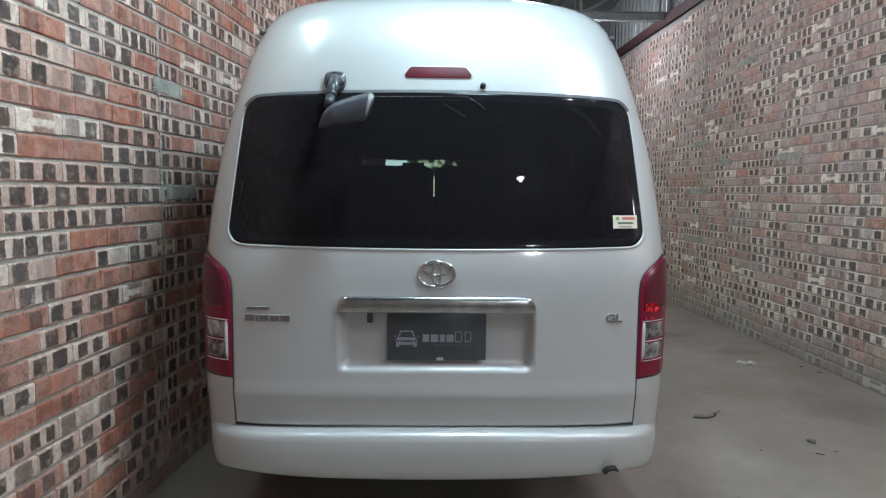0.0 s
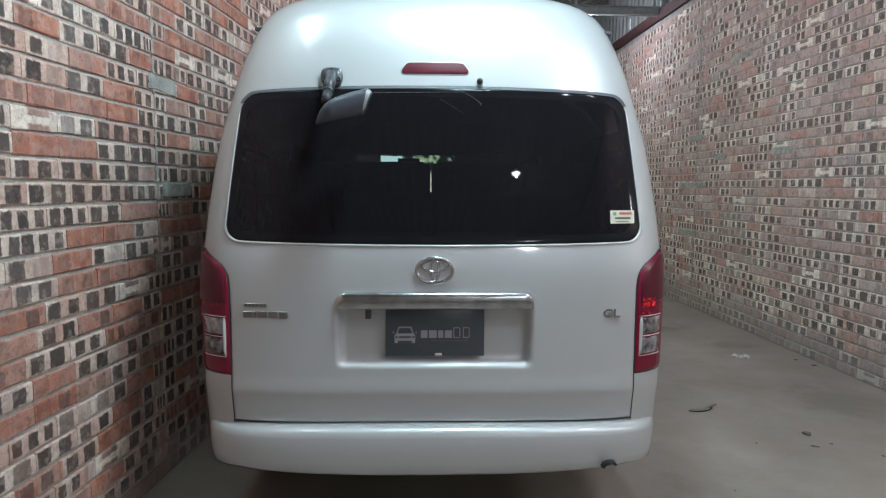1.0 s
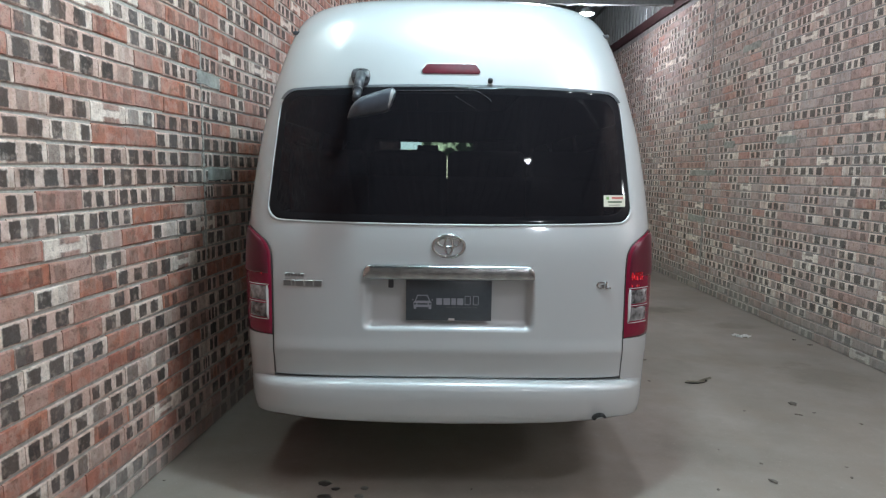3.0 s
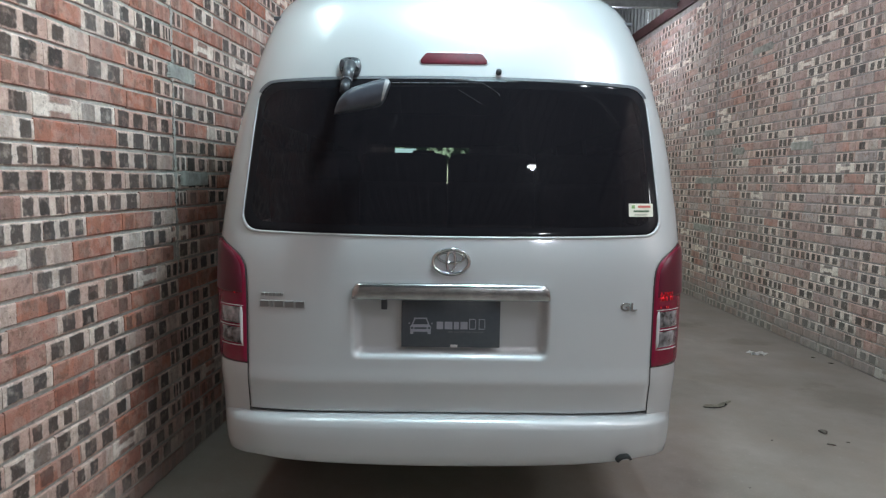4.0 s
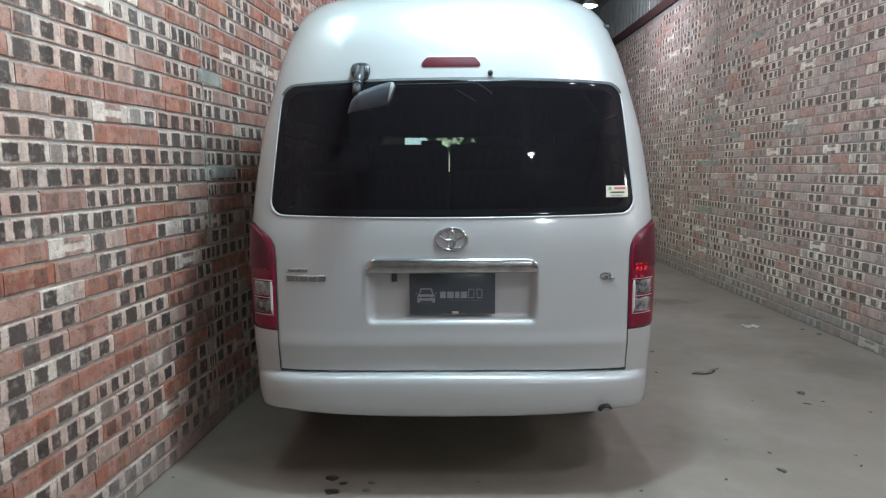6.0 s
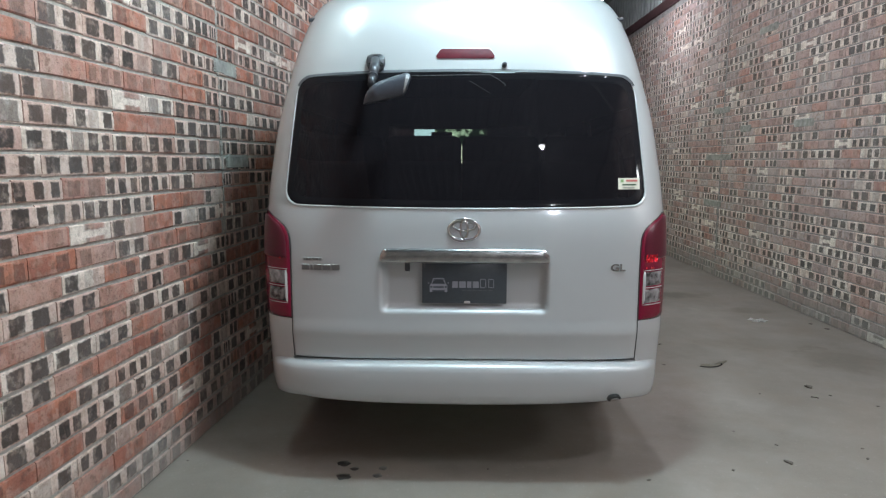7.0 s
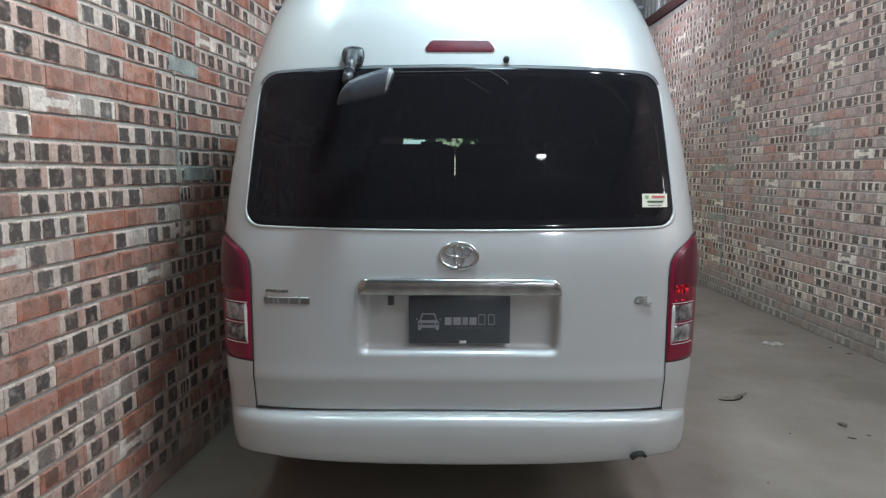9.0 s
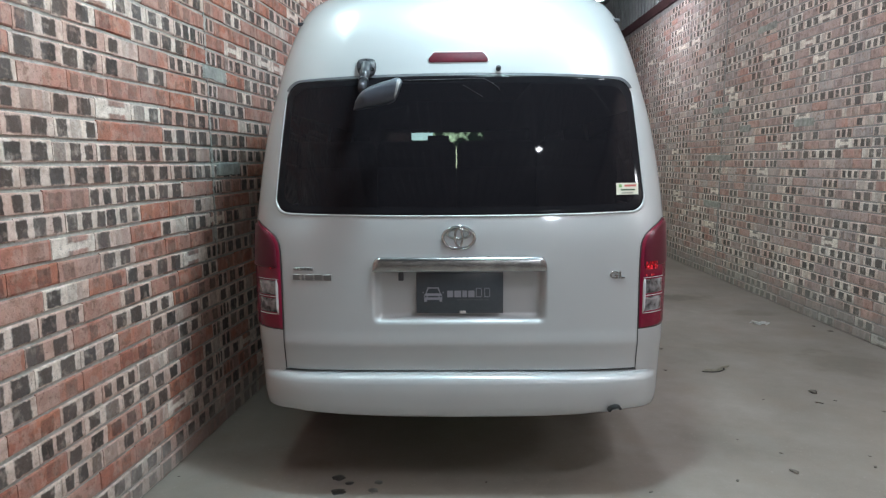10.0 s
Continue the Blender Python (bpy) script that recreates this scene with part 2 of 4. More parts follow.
def glass_material(name, through_color, gloss, dust=0.0, ior=1.5):
    m, n, l, b = material(name)
    n.remove(b)
    out = n["Material Output"]
    clear, shine, fres, mix = n.new("ShaderNodeBsdfTransparent"), n.new("ShaderNodeBsdfGlossy"), n.new("ShaderNodeFresnel"), n.new("ShaderNodeMixShader")
    clear.inputs[0].default_value = (*through_color, 1)
    shine.inputs["Roughness"].default_value = gloss
    fres.inputs["IOR"].default_value = ior
    l.new(fres.outputs[0], mix.inputs[0])
    # pale film: dust, and the faint haze over dark glass put into its colour
    film, veil = n.new("ShaderNodeBsdfDiffuse"), n.new("ShaderNodeMixShader")
    film.inputs[0].default_value, veil.inputs[0].default_value = (0.3, 0.27, 0.32, 1), dust
    l.new(clear.outputs[0], veil.inputs[1])
    l.new(film.outputs[0], veil.inputs[2])
    l.new(veil.outputs[0], mix.inputs[1])
    l.new(shine.outputs[0], mix.inputs[2])
    l.new(mix.outputs[0], out.inputs[0])
    return m


def glow(name, color, strength):
    m, n, l, b = material(name)
    b.inputs["Emission Color"].default_value, b.inputs["Emission Strength"].default_value = (*color, 1), strength
    b.inputs["Base Color"].default_value = (*color, 1)
    return m


BRICKS_LEFT = brick_material("kiln_brick", False, 0.0, 0.12, 0.21), brick_material("kiln_brick_single", True, 0.0, 0.12, 0.21)
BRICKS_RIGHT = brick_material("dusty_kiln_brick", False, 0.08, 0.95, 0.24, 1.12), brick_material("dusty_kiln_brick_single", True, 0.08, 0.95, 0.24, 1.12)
MORTAR = simple("mortar", (0.42, 0.39, 0.35), 0.95, grain=0.3, scale=60, bump=0.6)
MORTAR_GREY = simple("grey_mortar", (0.3, 0.275, 0.265), 0.95, grain=0.35, scale=60, bump=0.6)
CONCRETE = concrete_material()
PAINT = simple("pearl_white_paint", (0.49, 0.503, 0.503), 0.4, metal=0.25, coat=0.9, film=0.09, grain=0.02, scale=3)
RUBBER = simple("black_rubber", (0.012, 0.012, 0.013), 0.6, grain=0.2, scale=80)
PLASTIC = simple("black_plastic", (0.05, 0.053, 0.06), 0.36, grain=0.15, scale=300, bump=0.15)
CHROME = simple("chrome", (0.64, 0.65, 0.65), 0.13, metal=1.0, grain=0.03, scale=8)
# mottled colour and bumps put in for wavy reflections along the bar
CHROME_BAR = simple("mottled_chrome", (0.5, 0.505, 0.505), 0.2, metal=1.0, grain=0.35, scale=22, bump=0.35)
RED = simple("red_lens", (0.18, 0.004, 0.025), 0.25, coat=0.1, grain=0.12, scale=60)
RED_DEEP = simple("deep_red_lens", (0.085, 0.004, 0.016), 0.3, coat=0.06, grain=0.1, scale=50)
BRAKE = simple("brake_lens", (0.095, 0.005, 0.014), 0.5, spec=0.25, grain=0.25, scale=90)
FACET = simple("red_glint_facet", (0.85, 0.03, 0.045), 0.3, metal=1.0)
SILVER = simple("lamp_reflector", (0.5, 0.49, 0.51), 0.22, metal=0.7, grain=0.85, scale=34, bump=1.0)
CLEAR_EDGE = simple("clear_lens_edge", (0.5, 0.47, 0.47), 0.25, coat=0.6, grain=0.1, scale=40)
TINT = glass_material("tinted_glass", (0.07, 0.068, 0.08), 0.012, 0.031, 1.33)
CLEAR = glass_material("clear_glass", (0.85, 0.88, 0.87), 0.0)
FRIT = simple("black_glass_border", (0.012, 0.0115, 0.0135), 0.06, spec=0.14, grain=0.1)
STRIP = simple("grey_strip", (0.09, 0.09, 0.1), 0.5, metal=0.3, grain=0.5, scale=25)
LIP_SHADE = simple("grey_lip_shade", (0.075, 0.077, 0.085), 0.55, grain=0.15, scale=40)
BADGE = simple("dull_chrome", (0.36, 0.37, 0.37), 0.3, metal=1.0, grain=0.1, scale=20)
ARM = simple("black_arm_plastic", (0.03, 0.032, 0.038), 0.3, grain=0.15, scale=300, bump=0.1)
TRIM_PALE = simple("pale_end_trim", (0.3, 0.3, 0.3), 0.4, grain=0.1, scale=60)
MIRROR_SHELL = simple("satin_dark_plastic", (0.062, 0.068, 0.084), 0.33, grain=0.15, scale=300, bump=0.1)
CABIN = simple("cabin_trim", (0.05, 0.05, 0.055), 0.8, grain=0.2, scale=50)
FABRIC = simple("seat_fabric", (0.07, 0.07, 0.08), 0.95, grain=0.3, scale=120, bump=0.3)
STEEL = simple("galvanised_steel", (0.3, 0.32, 0.315), 0.5, metal=0.35, grain=0.2, scale=18)
CLADDING = simple("grey_sheet_cladding", (0.24, 0.255, 0.25), 0.55, metal=0.3, grain=0.2, scale=6)
DARK_SHEET = simple("dark_sheet", (0.05, 0.052, 0.055), 0.7, grain=0.2, scale=6)
MAROON = simple("maroon_steel", (0.07, 0.03, 0.032), 0.6, grain=0.25, scale=12)
DARK = simple("dark_underbody", (0.018, 0.017, 0.016), 0.85, grain=0.3, scale=20)
PLATE = simple("slate_plate", (0.055, 0.068, 0.08), 0.3, coat=0.4, grain=0.1, scale=50)
PRINT = simple("grey_print", (0.27, 0.28, 0.32), 0.5, grain=0.1, scale=60)
PRINT_DIM = simple("dim_print", (0.09, 0.1, 0.11), 0.5, grain=0.1, scale=60)
LENS = glow("lamp_lens", (0.95, 1.0, 0.99), 30)
LENS_BRIGHT = glow("bright_lamp_lens", (0.95, 1.0, 0.99), 110)

# ---- mesh helpers ----
def finish(name, bm, mat, parent=None, label="", smooth=True):
    data = bpy.data.meshes.new(name)
    bmesh.ops.recalc_face_normals(bm, faces=bm.faces)
    bm.to_mesh(data)
    bm.free()
    for f in data.polygons:
        f.use_smooth = smooth
    data.materials.append(mat)
    ob = new(name, data)
    ob.parent = parent
    if label:
        tagged(ob, label)
    return ob


def part(name, bm, mat, parent, label="", smooth=True):
    """Links a bmesh as one mesh object under a thing or a part."""
    return finish(name, bm, mat, parent, label, smooth)


def raw(name, verts, faces, mat, parent=None, smooth=False):
    data = bpy.data.meshes.new(name)
    data.from_pydata(verts, [], faces)
    data.materials.append(mat)
    if smooth:
        for f in data.polygons:
            f.use_smooth = True
    ob = new(name, data)
    ob.parent = parent
    return ob


def box(bm, x0, x1, y0, y1, z0, z1, bevel=0.0, segments=2):
    vs = [bm.verts.new((x, y, z)) for x in (x0, x1) for y in (y0, y1) for z in (z0, z1)]
    fs = [bm.faces.new([vs[i] for i in q]) for q in ((0, 1, 3, 2), (4, 6, 7, 5), (0, 4, 5, 1), (2, 3, 7, 6), (0, 2, 6, 4), (1, 5, 7, 3))]
    if bevel:
        es = list({e for f in fs for e in f.edges})
        bmesh.ops.bevel(bm, geom=es, offset=bevel, segments=segments, affect="EDGES", profile=0.5)
    return bm


def boxes(*dims, bevel=0.0):
    bm = bmesh.new()
    for d in dims:
        box(bm, *d, bevel=bevel)
    return bm


def tube(bm, a, b, r0, r1=None, sides=16):
    """A closed round bar from a to b."""
    a, b = Vector(a), Vector(b)
    r1 = r0 if r1 is None else r1
    q = (b - a).to_track_quat("Z", "Y")
    rings = []
    for p_, r in ((a, r0), (b, r1)):
        rings.append([bm.verts.new(p_ + q @ Vector((r * math.cos(k * math.tau / sides), r * math.sin(k * math.tau / sides), 0))) for k in range(sides)])
    for k in range(sides):
        bm.faces.new((rings[0][k], rings[0][(k + 1) % sides], rings[1][(k + 1) % sides], rings[1][k]))
    bm.faces.new(rings[0][::-1])
    bm.faces.new(rings[1])
    return bm


def lathe(bm, profile, axis_m, sides=32):
    """Turns (radius, height) pairs round the z axis of axis_m."""
    rings = []
    for r, h in profile:
        rings.append([bm.verts.new(axis_m @ Vector((r * math.cos(k * math.tau / sides), r * math.sin(k * math.tau / sides), h))) for k in range(sides)])
    for a, b in zip(rings, rings[1:]):
        for k in range(sides):
            bm.faces.new((a[k], a[(k + 1) % sides], b[(k + 1) % sides], b[k]))
    return bm


def lattice(bm, rows, closed=False):
    """Quads between rows of points of equal number."""
    vs = [[bm.verts.new(p_) for p_ in r] for r in rows]
    for a, b in zip(vs, vs[1:]):
        n_ = len(a)
        for k in range(n_ if closed else n_ - 1):
            bm.faces.new((a[k], a[(k + 1) % n_], b[(k + 1) % n_], b[k]))
    return vs


def lerp_table(table, z):
    """Smooth interpolation in a table of (z, value)."""
    zs, vs = [a for a, _ in table], [b for _, b in table]
    if z <= zs[0]:
        return vs[0]
    if z >= zs[-1]:
        return vs[-1]
    i = max(k for k in range(len(zs) - 1) if zs[k] <= z)
    h = zs[i + 1] - zs[i]
    s = (z - zs[i]) / h
    def slope(k):
        if k == 0 or k == len(zs) - 1:
            j = min(k, len(zs) - 2)
            return (vs[j + 1] - vs[j]) / (zs[j + 1] - zs[j])
        return (vs[k + 1] - vs[k - 1]) / (zs[k + 1] - zs[k - 1])
    m0, m1 = slope(i) * h, slope(i + 1) * h
    return (2 * s**3 - 3 * s**2 + 1) * vs[i] + (s**3 - 2 * s**2 + s) * m0 + (-2 * s**3 + 3 * s**2) * vs[i + 1] + (s**3 - s**2) * m1


def smoothstep(a, b, x):
    s = min(1.0, max(0.0, (x - a) / (b - a)))
    return s * s * (3 - 2 * s)


# ---- structure: garage ----
LEFT_A, LEFT_B = -1.489, 0.081
RIGHT_A, RIGHT_B = 3.53, -0.014
Y_BACK, Y_FRONT = -13.0, 12.0
ROOF = 5.0

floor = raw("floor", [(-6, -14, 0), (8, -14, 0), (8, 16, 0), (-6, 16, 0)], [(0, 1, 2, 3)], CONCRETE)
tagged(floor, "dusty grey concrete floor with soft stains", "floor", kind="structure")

COURSE, LENGTH, HEIGHT = 0.0912, 0.249, 0.0775


def wall_frame(a, b, side):
    """The pose of a wall: local x runs along the wall (world y), local y points into the garage, z up."""
    along = Vector((b, 1, 0)).normalized()
    inward = Vector((1, -b, 0)).normalized() * side
    m = Matrix.Identity(4)
    m.col[0][:3], m.col[1][:3], m.col[2][:3], m.col[3][:3] = along, inward, (0, 0, 1), (a, 0, 0)
    return m


def brick_layout(u0, u1, z1, seams, rng, joint):
    """(u, z, length) of each brick of a wall in stretcher bond, broken at the toothed seams."""
    out = []
    rows = int(z1 / COURSE)
    for r in range(rows):
        z = 0.006 + r * COURSE
        edges = [u0] + list(seams) + [u1]
        for s0, s1 in zip(edges, edges[1:]):
            u = s0 + joint / 2 - (0 if s0 != u0 else rng.random() * LENGTH)
            if s0 != u0 and r % 2:
                out.append((u, z, LENGTH / 2 - joint / 2))
                u += LENGTH / 2 + joint / 2
            elif s0 == u0 and r % 2:
                u += LENGTH / 2
            while u < s1 - 0.05:
                n_ = min(LENGTH + rng.uniform(-0.006, 0.006), s1 - u - joint / 2)
                out.append((u, z, n_))
                u += n_ + joint * rng.uniform(0.75, 1.3)
    return out


def brick_points(rng, proud):
    """One brick of unit length and height: a face with worn, chamfered edges and sides that go back into the mortar."""
    c = 0.045
    j = lambda s: rng.uniform(-s, s)
    back = [(0, -0.02, 0), (1, -0.02, 0), (1, -0.02, 1), (0, -0.02, 1)]
    mid = [(x + j(0.003), proud / 2 + j(0.001), z + j(0.05)) for x, _, z in back]
    top = [(abs(x - c * 0.06) + j(0.004), proud + j(0.0012), abs(z - c * 1.2) + j(0.035)) for x, _, z in back]
    faces = [(8, 9, 10, 11)] + [(k, (k + 1) % 4, 4 + (k + 1) % 4, 4 + k) for k in range(4)] + [(4 + k, 4 + (k + 1) % 4, 8 + (k + 1) % 4, 8 + k) for k in range(4)]
    return back + mid + top, faces


def brick_wall(name, m, u0, u1, top, seams, near, label, seed, mats, proud, mortar, joint):
    """A mortared wall with every brick as geometry; those between near[0] and near[1] along it are parts."""
    rng = random.Random(seed)
    bm = boxes((-14.0, u1, -0.24, 0.0, 0.0, top))
    wall = finish(name, bm, mortar, smooth=False)
    wall.matrix_world = m
    tagged(wall, label, "wall", kind="structure")
    shapes = []
    for k in range(10):
        pts, faces = brick_points(rng, proud)
        data = bpy.data.meshes.new("brick")
        data.from_pydata(pts, [], faces)
        layer = data.uv_layers.new(name="UVMap")
        for lp in data.loops:
            x, _, z = pts[lp.vertex_index]
            layer.data[lp.index].uv = (x, z)
        data.materials.append(mats[1])
        shapes.append((data, pts, faces))
    layout = brick_layout(u0, u1, top, seams, rng, joint)
    layout.sort(key=lambda q: abs(q[0] - (near[0] + near[1]) / 2) / (near[1] - near[0]) + abs(q[1] - 1.25) / 2.2)
    verts, faces, uvs = [], [], []
    for k, (u, z, n_) in enumerate(layout):
        data, pts, fs = shapes[rng.randrange(10)]
        if k < 300:
            ob = new("brick", data)
            ob.parent = wall
            ob.matrix_local = Matrix.Translation((u, rng.uniform(-0.0008, 0.0014), z)) @ Matrix.Diagonal((n_, 1, HEIGHT, 1))
        else:
            base, off = len(verts), rng.uniform(-0.0008, 0.0014)
            verts += [(u + x * n_, y + off, z + w * HEIGHT) for x, y, w in pts]
            for f in fs:
                faces.append(tuple(base + i for i in f))
                uvs += [(pts[i][0], pts[i][2]) for i in f]
    rest = raw("bricks", verts, faces, mats[0], wall)
    rest["kind"] = "stuff"
    layer = rest.data.uv_layers.new(name="UVMap")
    layer.data.foreach_set("uv", np.array(uvs, dtype=np.float32).ravel())
    return wall


# upper cladding, maroon beams and roof
def corrugated(name, m, u0, u1, z0, z1, pitch, depth, mat, label, category="cladding"):
    us, k = [], 0
    u = u0
    while u < u1:
        for du, d in ((0, 0), (0.3, 0), (0.4, 1), (0.8, 1), (0.9, 0)):
            us.append((u + du * pitch, d * depth))
        u += pitch
    bm = bmesh.new()
    lattice(bm, [[(a, d, z0) for a, d in us], [(a, d, z1) for a, d in us]])
    lattice(bm, [[(a, d - 0.003, z0) for a, d in us], [(a, d - 0.003, z1) for a, d in us]])
    ob = finish(name, bm, mat, smooth=False)
    ob.matrix_world = m
    return tagged(ob, label, category, kind="structure")


M_LEFT, M_RIGHT = wall_frame(LEFT_A, LEFT_B, 1), wall_frame(RIGHT_A, RIGHT_B, -1)
WALL_TOP = 4.0
corrugated("wall_cladding_right", M_RIGHT, -7, 13, WALL_TOP + 0.1, ROOF + 0.3, 0.19, 0.03, CLADDING, "ribbed grey metal sheet above the brick wall")
corrugated("wall_cladding_left", M_LEFT, -7, 13, 4.6, ROOF + 0.3, 0.19, 0.03, CLADDING, "ribbed grey metal sheet above the brick wall")

bm = boxes((-7, 13, -0.2, 0.06, WALL_TOP, WALL_TOP + 0.02), (-7, 13, 0.045, 0.06, WALL_TOP - 0.02, WALL_TOP + 0.13), (-7, 13, -0.2, 0.05, WALL_TOP + 0.09, WALL_TOP + 0.105))
beam = finish("wall_beam", bm, MAROON, smooth=False)
beam.matrix_world = M_RIGHT
tagged(beam, "maroon painted steel channel along the wall top", "beam", kind="structure")

ceiling_m = pose(-6, 0, ROOF, 0, 0, 0)
us = []
x = 0.0
while x < 14:
    us += [(x, 0), (x + 0.06, 0), (x + 0.08, 0.03), (x + 0.17, 0.03)]
    x += 0.19
bm = bmesh.new()
lattice(bm, [[(a, -14, d) for a, d in us], [(a, 16, d) for a, d in us]])
lattice(bm, [[(a, -14, d + 0.004) for a, d in us], [(a, 16, d + 0.004) for a, d in us]])
ceiling = finish("ceiling", bm, CLADDING, smooth=False)
ceiling.matrix_world = ceiling_m
tagged(ceiling, "ribbed grey metal roof sheets on purlins", "ceiling", kind="structure")

# unseen end wall, added to close the garage, set far back for dark reflections
bm = boxes((-6, 8, Y_BACK - 0.2, Y_BACK, 0, ROOF))
tagged(finish("wall_back", bm, MORTAR, smooth=False), "plain grey cement end wall, added unseen", "wall", kind="structure")
bm = boxes((-6, -1.7, Y_FRONT, Y_FRONT + 0.2, 0, ROOF), (0.65, 8, Y_FRONT, Y_FRONT + 0.2, 0, ROOF), (-1.7, 0.65, Y_FRONT, Y_FRONT + 0.2, 3.4, ROOF))
tagged(finish("wall_front", bm, DARK_SHEET, smooth=False), "plain wall with a wide open gateway", "wall", kind="structure")


def truss(y):
    top = bpy.data.objects.new("roof_truss", None)
    scene.collection.objects.link(top)
    top.location = (0, y, 0)
    tagged(top, "grey steel roof truss with angle-iron braces", "truss", "roof trusses", "structure")
    z0, z1 = 4.05, 4.72
    part("bottom_chord", boxes((-1.6, 3.5, -0.05, 0.05, z0, z0 + 0.012), (-1.6, 3.5, -0.006, 0.006, z0, z0 + 0.12), (-1.6, 3.5, -0.05, 0.05, z0 + 0.11, z0 + 0.122)), STEEL, top, smooth=False)
    part("top_chord", boxes((-1.6, 3.5, -0.04, 0.04, z1, z1 + 0.08)), STEEL, top, smooth=False)
    for k in range(5):
        xa = -1.3 + k * 1.15
        b_ = bmesh.new()
        tube(b_, (xa, 0, z0 + 0.1), (xa, 0, z1 + 0.02), 0.028, sides=6)
        part("post", b_, STEEL, top, smooth=False)
        if k < 4:
            b_ = bmesh.new()
            tube(b_, (xa, 0.015, z0 + 0.1), (xa + 1.15, 0.015, z1 + 0.02), 0.022, sides=6)
            part("brace", b_, STEEL, top, smooth=False)
    return top


for y in (-3.2, 1.9, 7.0):
    truss(y)
for u, z0, z1, w_ in ((6.98, 4.18, 4.6, 0.012), (6.5, 4.2, 4.7, 0.02), (6.35, 4.25, 4.7, 0.012), (8.3, 4.16, 4.34, 0.012)):
    gap = finish("daylight_gap", boxes((u, u + w_, 0.034, 0.036, z0, z1)), glow("gap_daylight", (0.9, 0.97, 1.0), 1.2), smooth=False)
    gap.matrix_world = M_RIGHT
    tagged(gap, "thin gap of daylight between two wall sheets", "gap", "sheet gaps", "structure")
for x in (-0.6, 0.9, 2.4):
    pur = finish("purlin", boxes((x - 0.03, x + 0.03, -7, 12, 4.84, 4.99)), STEEL, smooth=False)
    tagged(pur, "grey steel purlin under the roof sheets", "purlin", "roof purlins", "structure")


def bay_lamp(x, y, z, radius):
    top = bpy.data.objects.new("bay_lamp", None)
    scene.collection.objects.link(top)
    top.location = (x, y, z)
    tagged(top, "round white bay lamp hanging from the roof, lit; some added unseen", "lamp", "ceiling lamps")
    m = Matrix.Scale(radius / 0.13, 4)
    b_ = lathe(bmesh.new(), [(0.0, 0.12), (0.04, 0.12), (0.05, 0.08), (0.09, 0.06), (0.135, 0.01), (0.14, -0.01), (0.133, -0.012)], m)
    part("housing", b_, STEEL, top)
    b_ = lathe(bmesh.new(), [(0.132, -0.012), (0.125, -0.02), (0.08, -0.03), (0.0, -0.034)], m)
    part("lens", b_, LENS if radius > 0.08 else LENS_BRIGHT, top, "bright white lens")
    b_ = tube(bmesh.new(), (0, 0, 0.12), (0, 0, ROOF - z), 0.012, sides=8)
    part("stem", b_, STEEL, top)
    return top


for x, y, z, _, radius in LAMPS:
    bay_lamp(x, y, z, radius)

# unseen glowing panel added above the gap, shaped to put a highlight on the van roof
panel = bpy.data.objects.new("roof_glint_panel", None)
scene.collection.objects.link(panel)
panel.location = (-1.24, -0.4, 3.95)
tagged(panel, "long tapered glowing panel, added unseen to mirror in the van roof", "lamp", "ceiling lamps")
def tapered(grow, z0, z1):
    """A flat plate, narrow at its rear end and wide at its front end."""
    plan_ = [(-0.17 - grow, -0.85 - grow), (-0.14 + grow, -0.85 - grow), (0.21 + grow, 0.05), (0.21 + grow, 0.72 + grow), (-0.19 - grow, 0.72 + grow)]
    b_ = bmesh.new()
    lattice(b_, [[(x, y, z) for x, y in plan_] for z in (z0, z1)], closed=True)
    b_.verts.ensure_lookup_table()
    b_.faces.new(b_.verts[0:5])
    b_.faces.new(b_.verts[5:10])
    return b_


part("housing", tapered(0.012, 0.0, 0.03), STEEL, panel, "thin grey metal housing", smooth=False)
part("diffuser", tapered(0.0, -0.006, -0.001), glow("glint_panel_glow", (0.72, 0.95, 1.0), 13), panel, "glowing white face of the added panel", smooth=False)
for y in (-0.6, 0.6):
    part("hanger", tube(bmesh.new(), (0, y, 0.03), (0, y, ROOF - 3.95), 0.004, sides=6), STEEL, panel)

# distance beyond the gateway
def distance_material():
    m, n, l, b = material("green_distance")
    pos = n.new("ShaderNodeNewGeometry").outputs["Position"]
    k = n.new("ShaderNodeTexNoise")
    k.inputs["Scale"].default_value, k.inputs["Detail"].default_value = 2.2, 6
    l.new(pos, k.inputs["Vector"])
    ramp = n.new("ShaderNodeValToRGB")
    ramp.color_ramp.elements[0].position, ramp.color_ramp.elements[1].position = 0.53, 0.66
    ramp.color_ramp.elements[0].color, ramp.color_ramp.elements[1].color = (0.004, 0.012, 0.004, 1), (0.6, 0.9, 0.5, 1)
    l.new(k.outputs[0], ramp.inputs[0])
    high = n.new("ShaderNodeSeparateXYZ")
    l.new(pos, high.inputs[0])
    yard = n.new("ShaderNodeMapRange")
    yard.inputs[1].default_value, yard.inputs[2].default_value = 2.2, 2.0
    l.new(high.outputs[2], yard.inputs[0])
    color = mixed(n, l, yard.outputs[0], ramp.outputs[0], (0.82, 1.0, 0.6))
    l.new(color, b.inputs["Emission Color"])
    l.new(color, b.inputs["Base Color"])
    b.inputs["Emission Strength"].default_value = 14.0
    return m


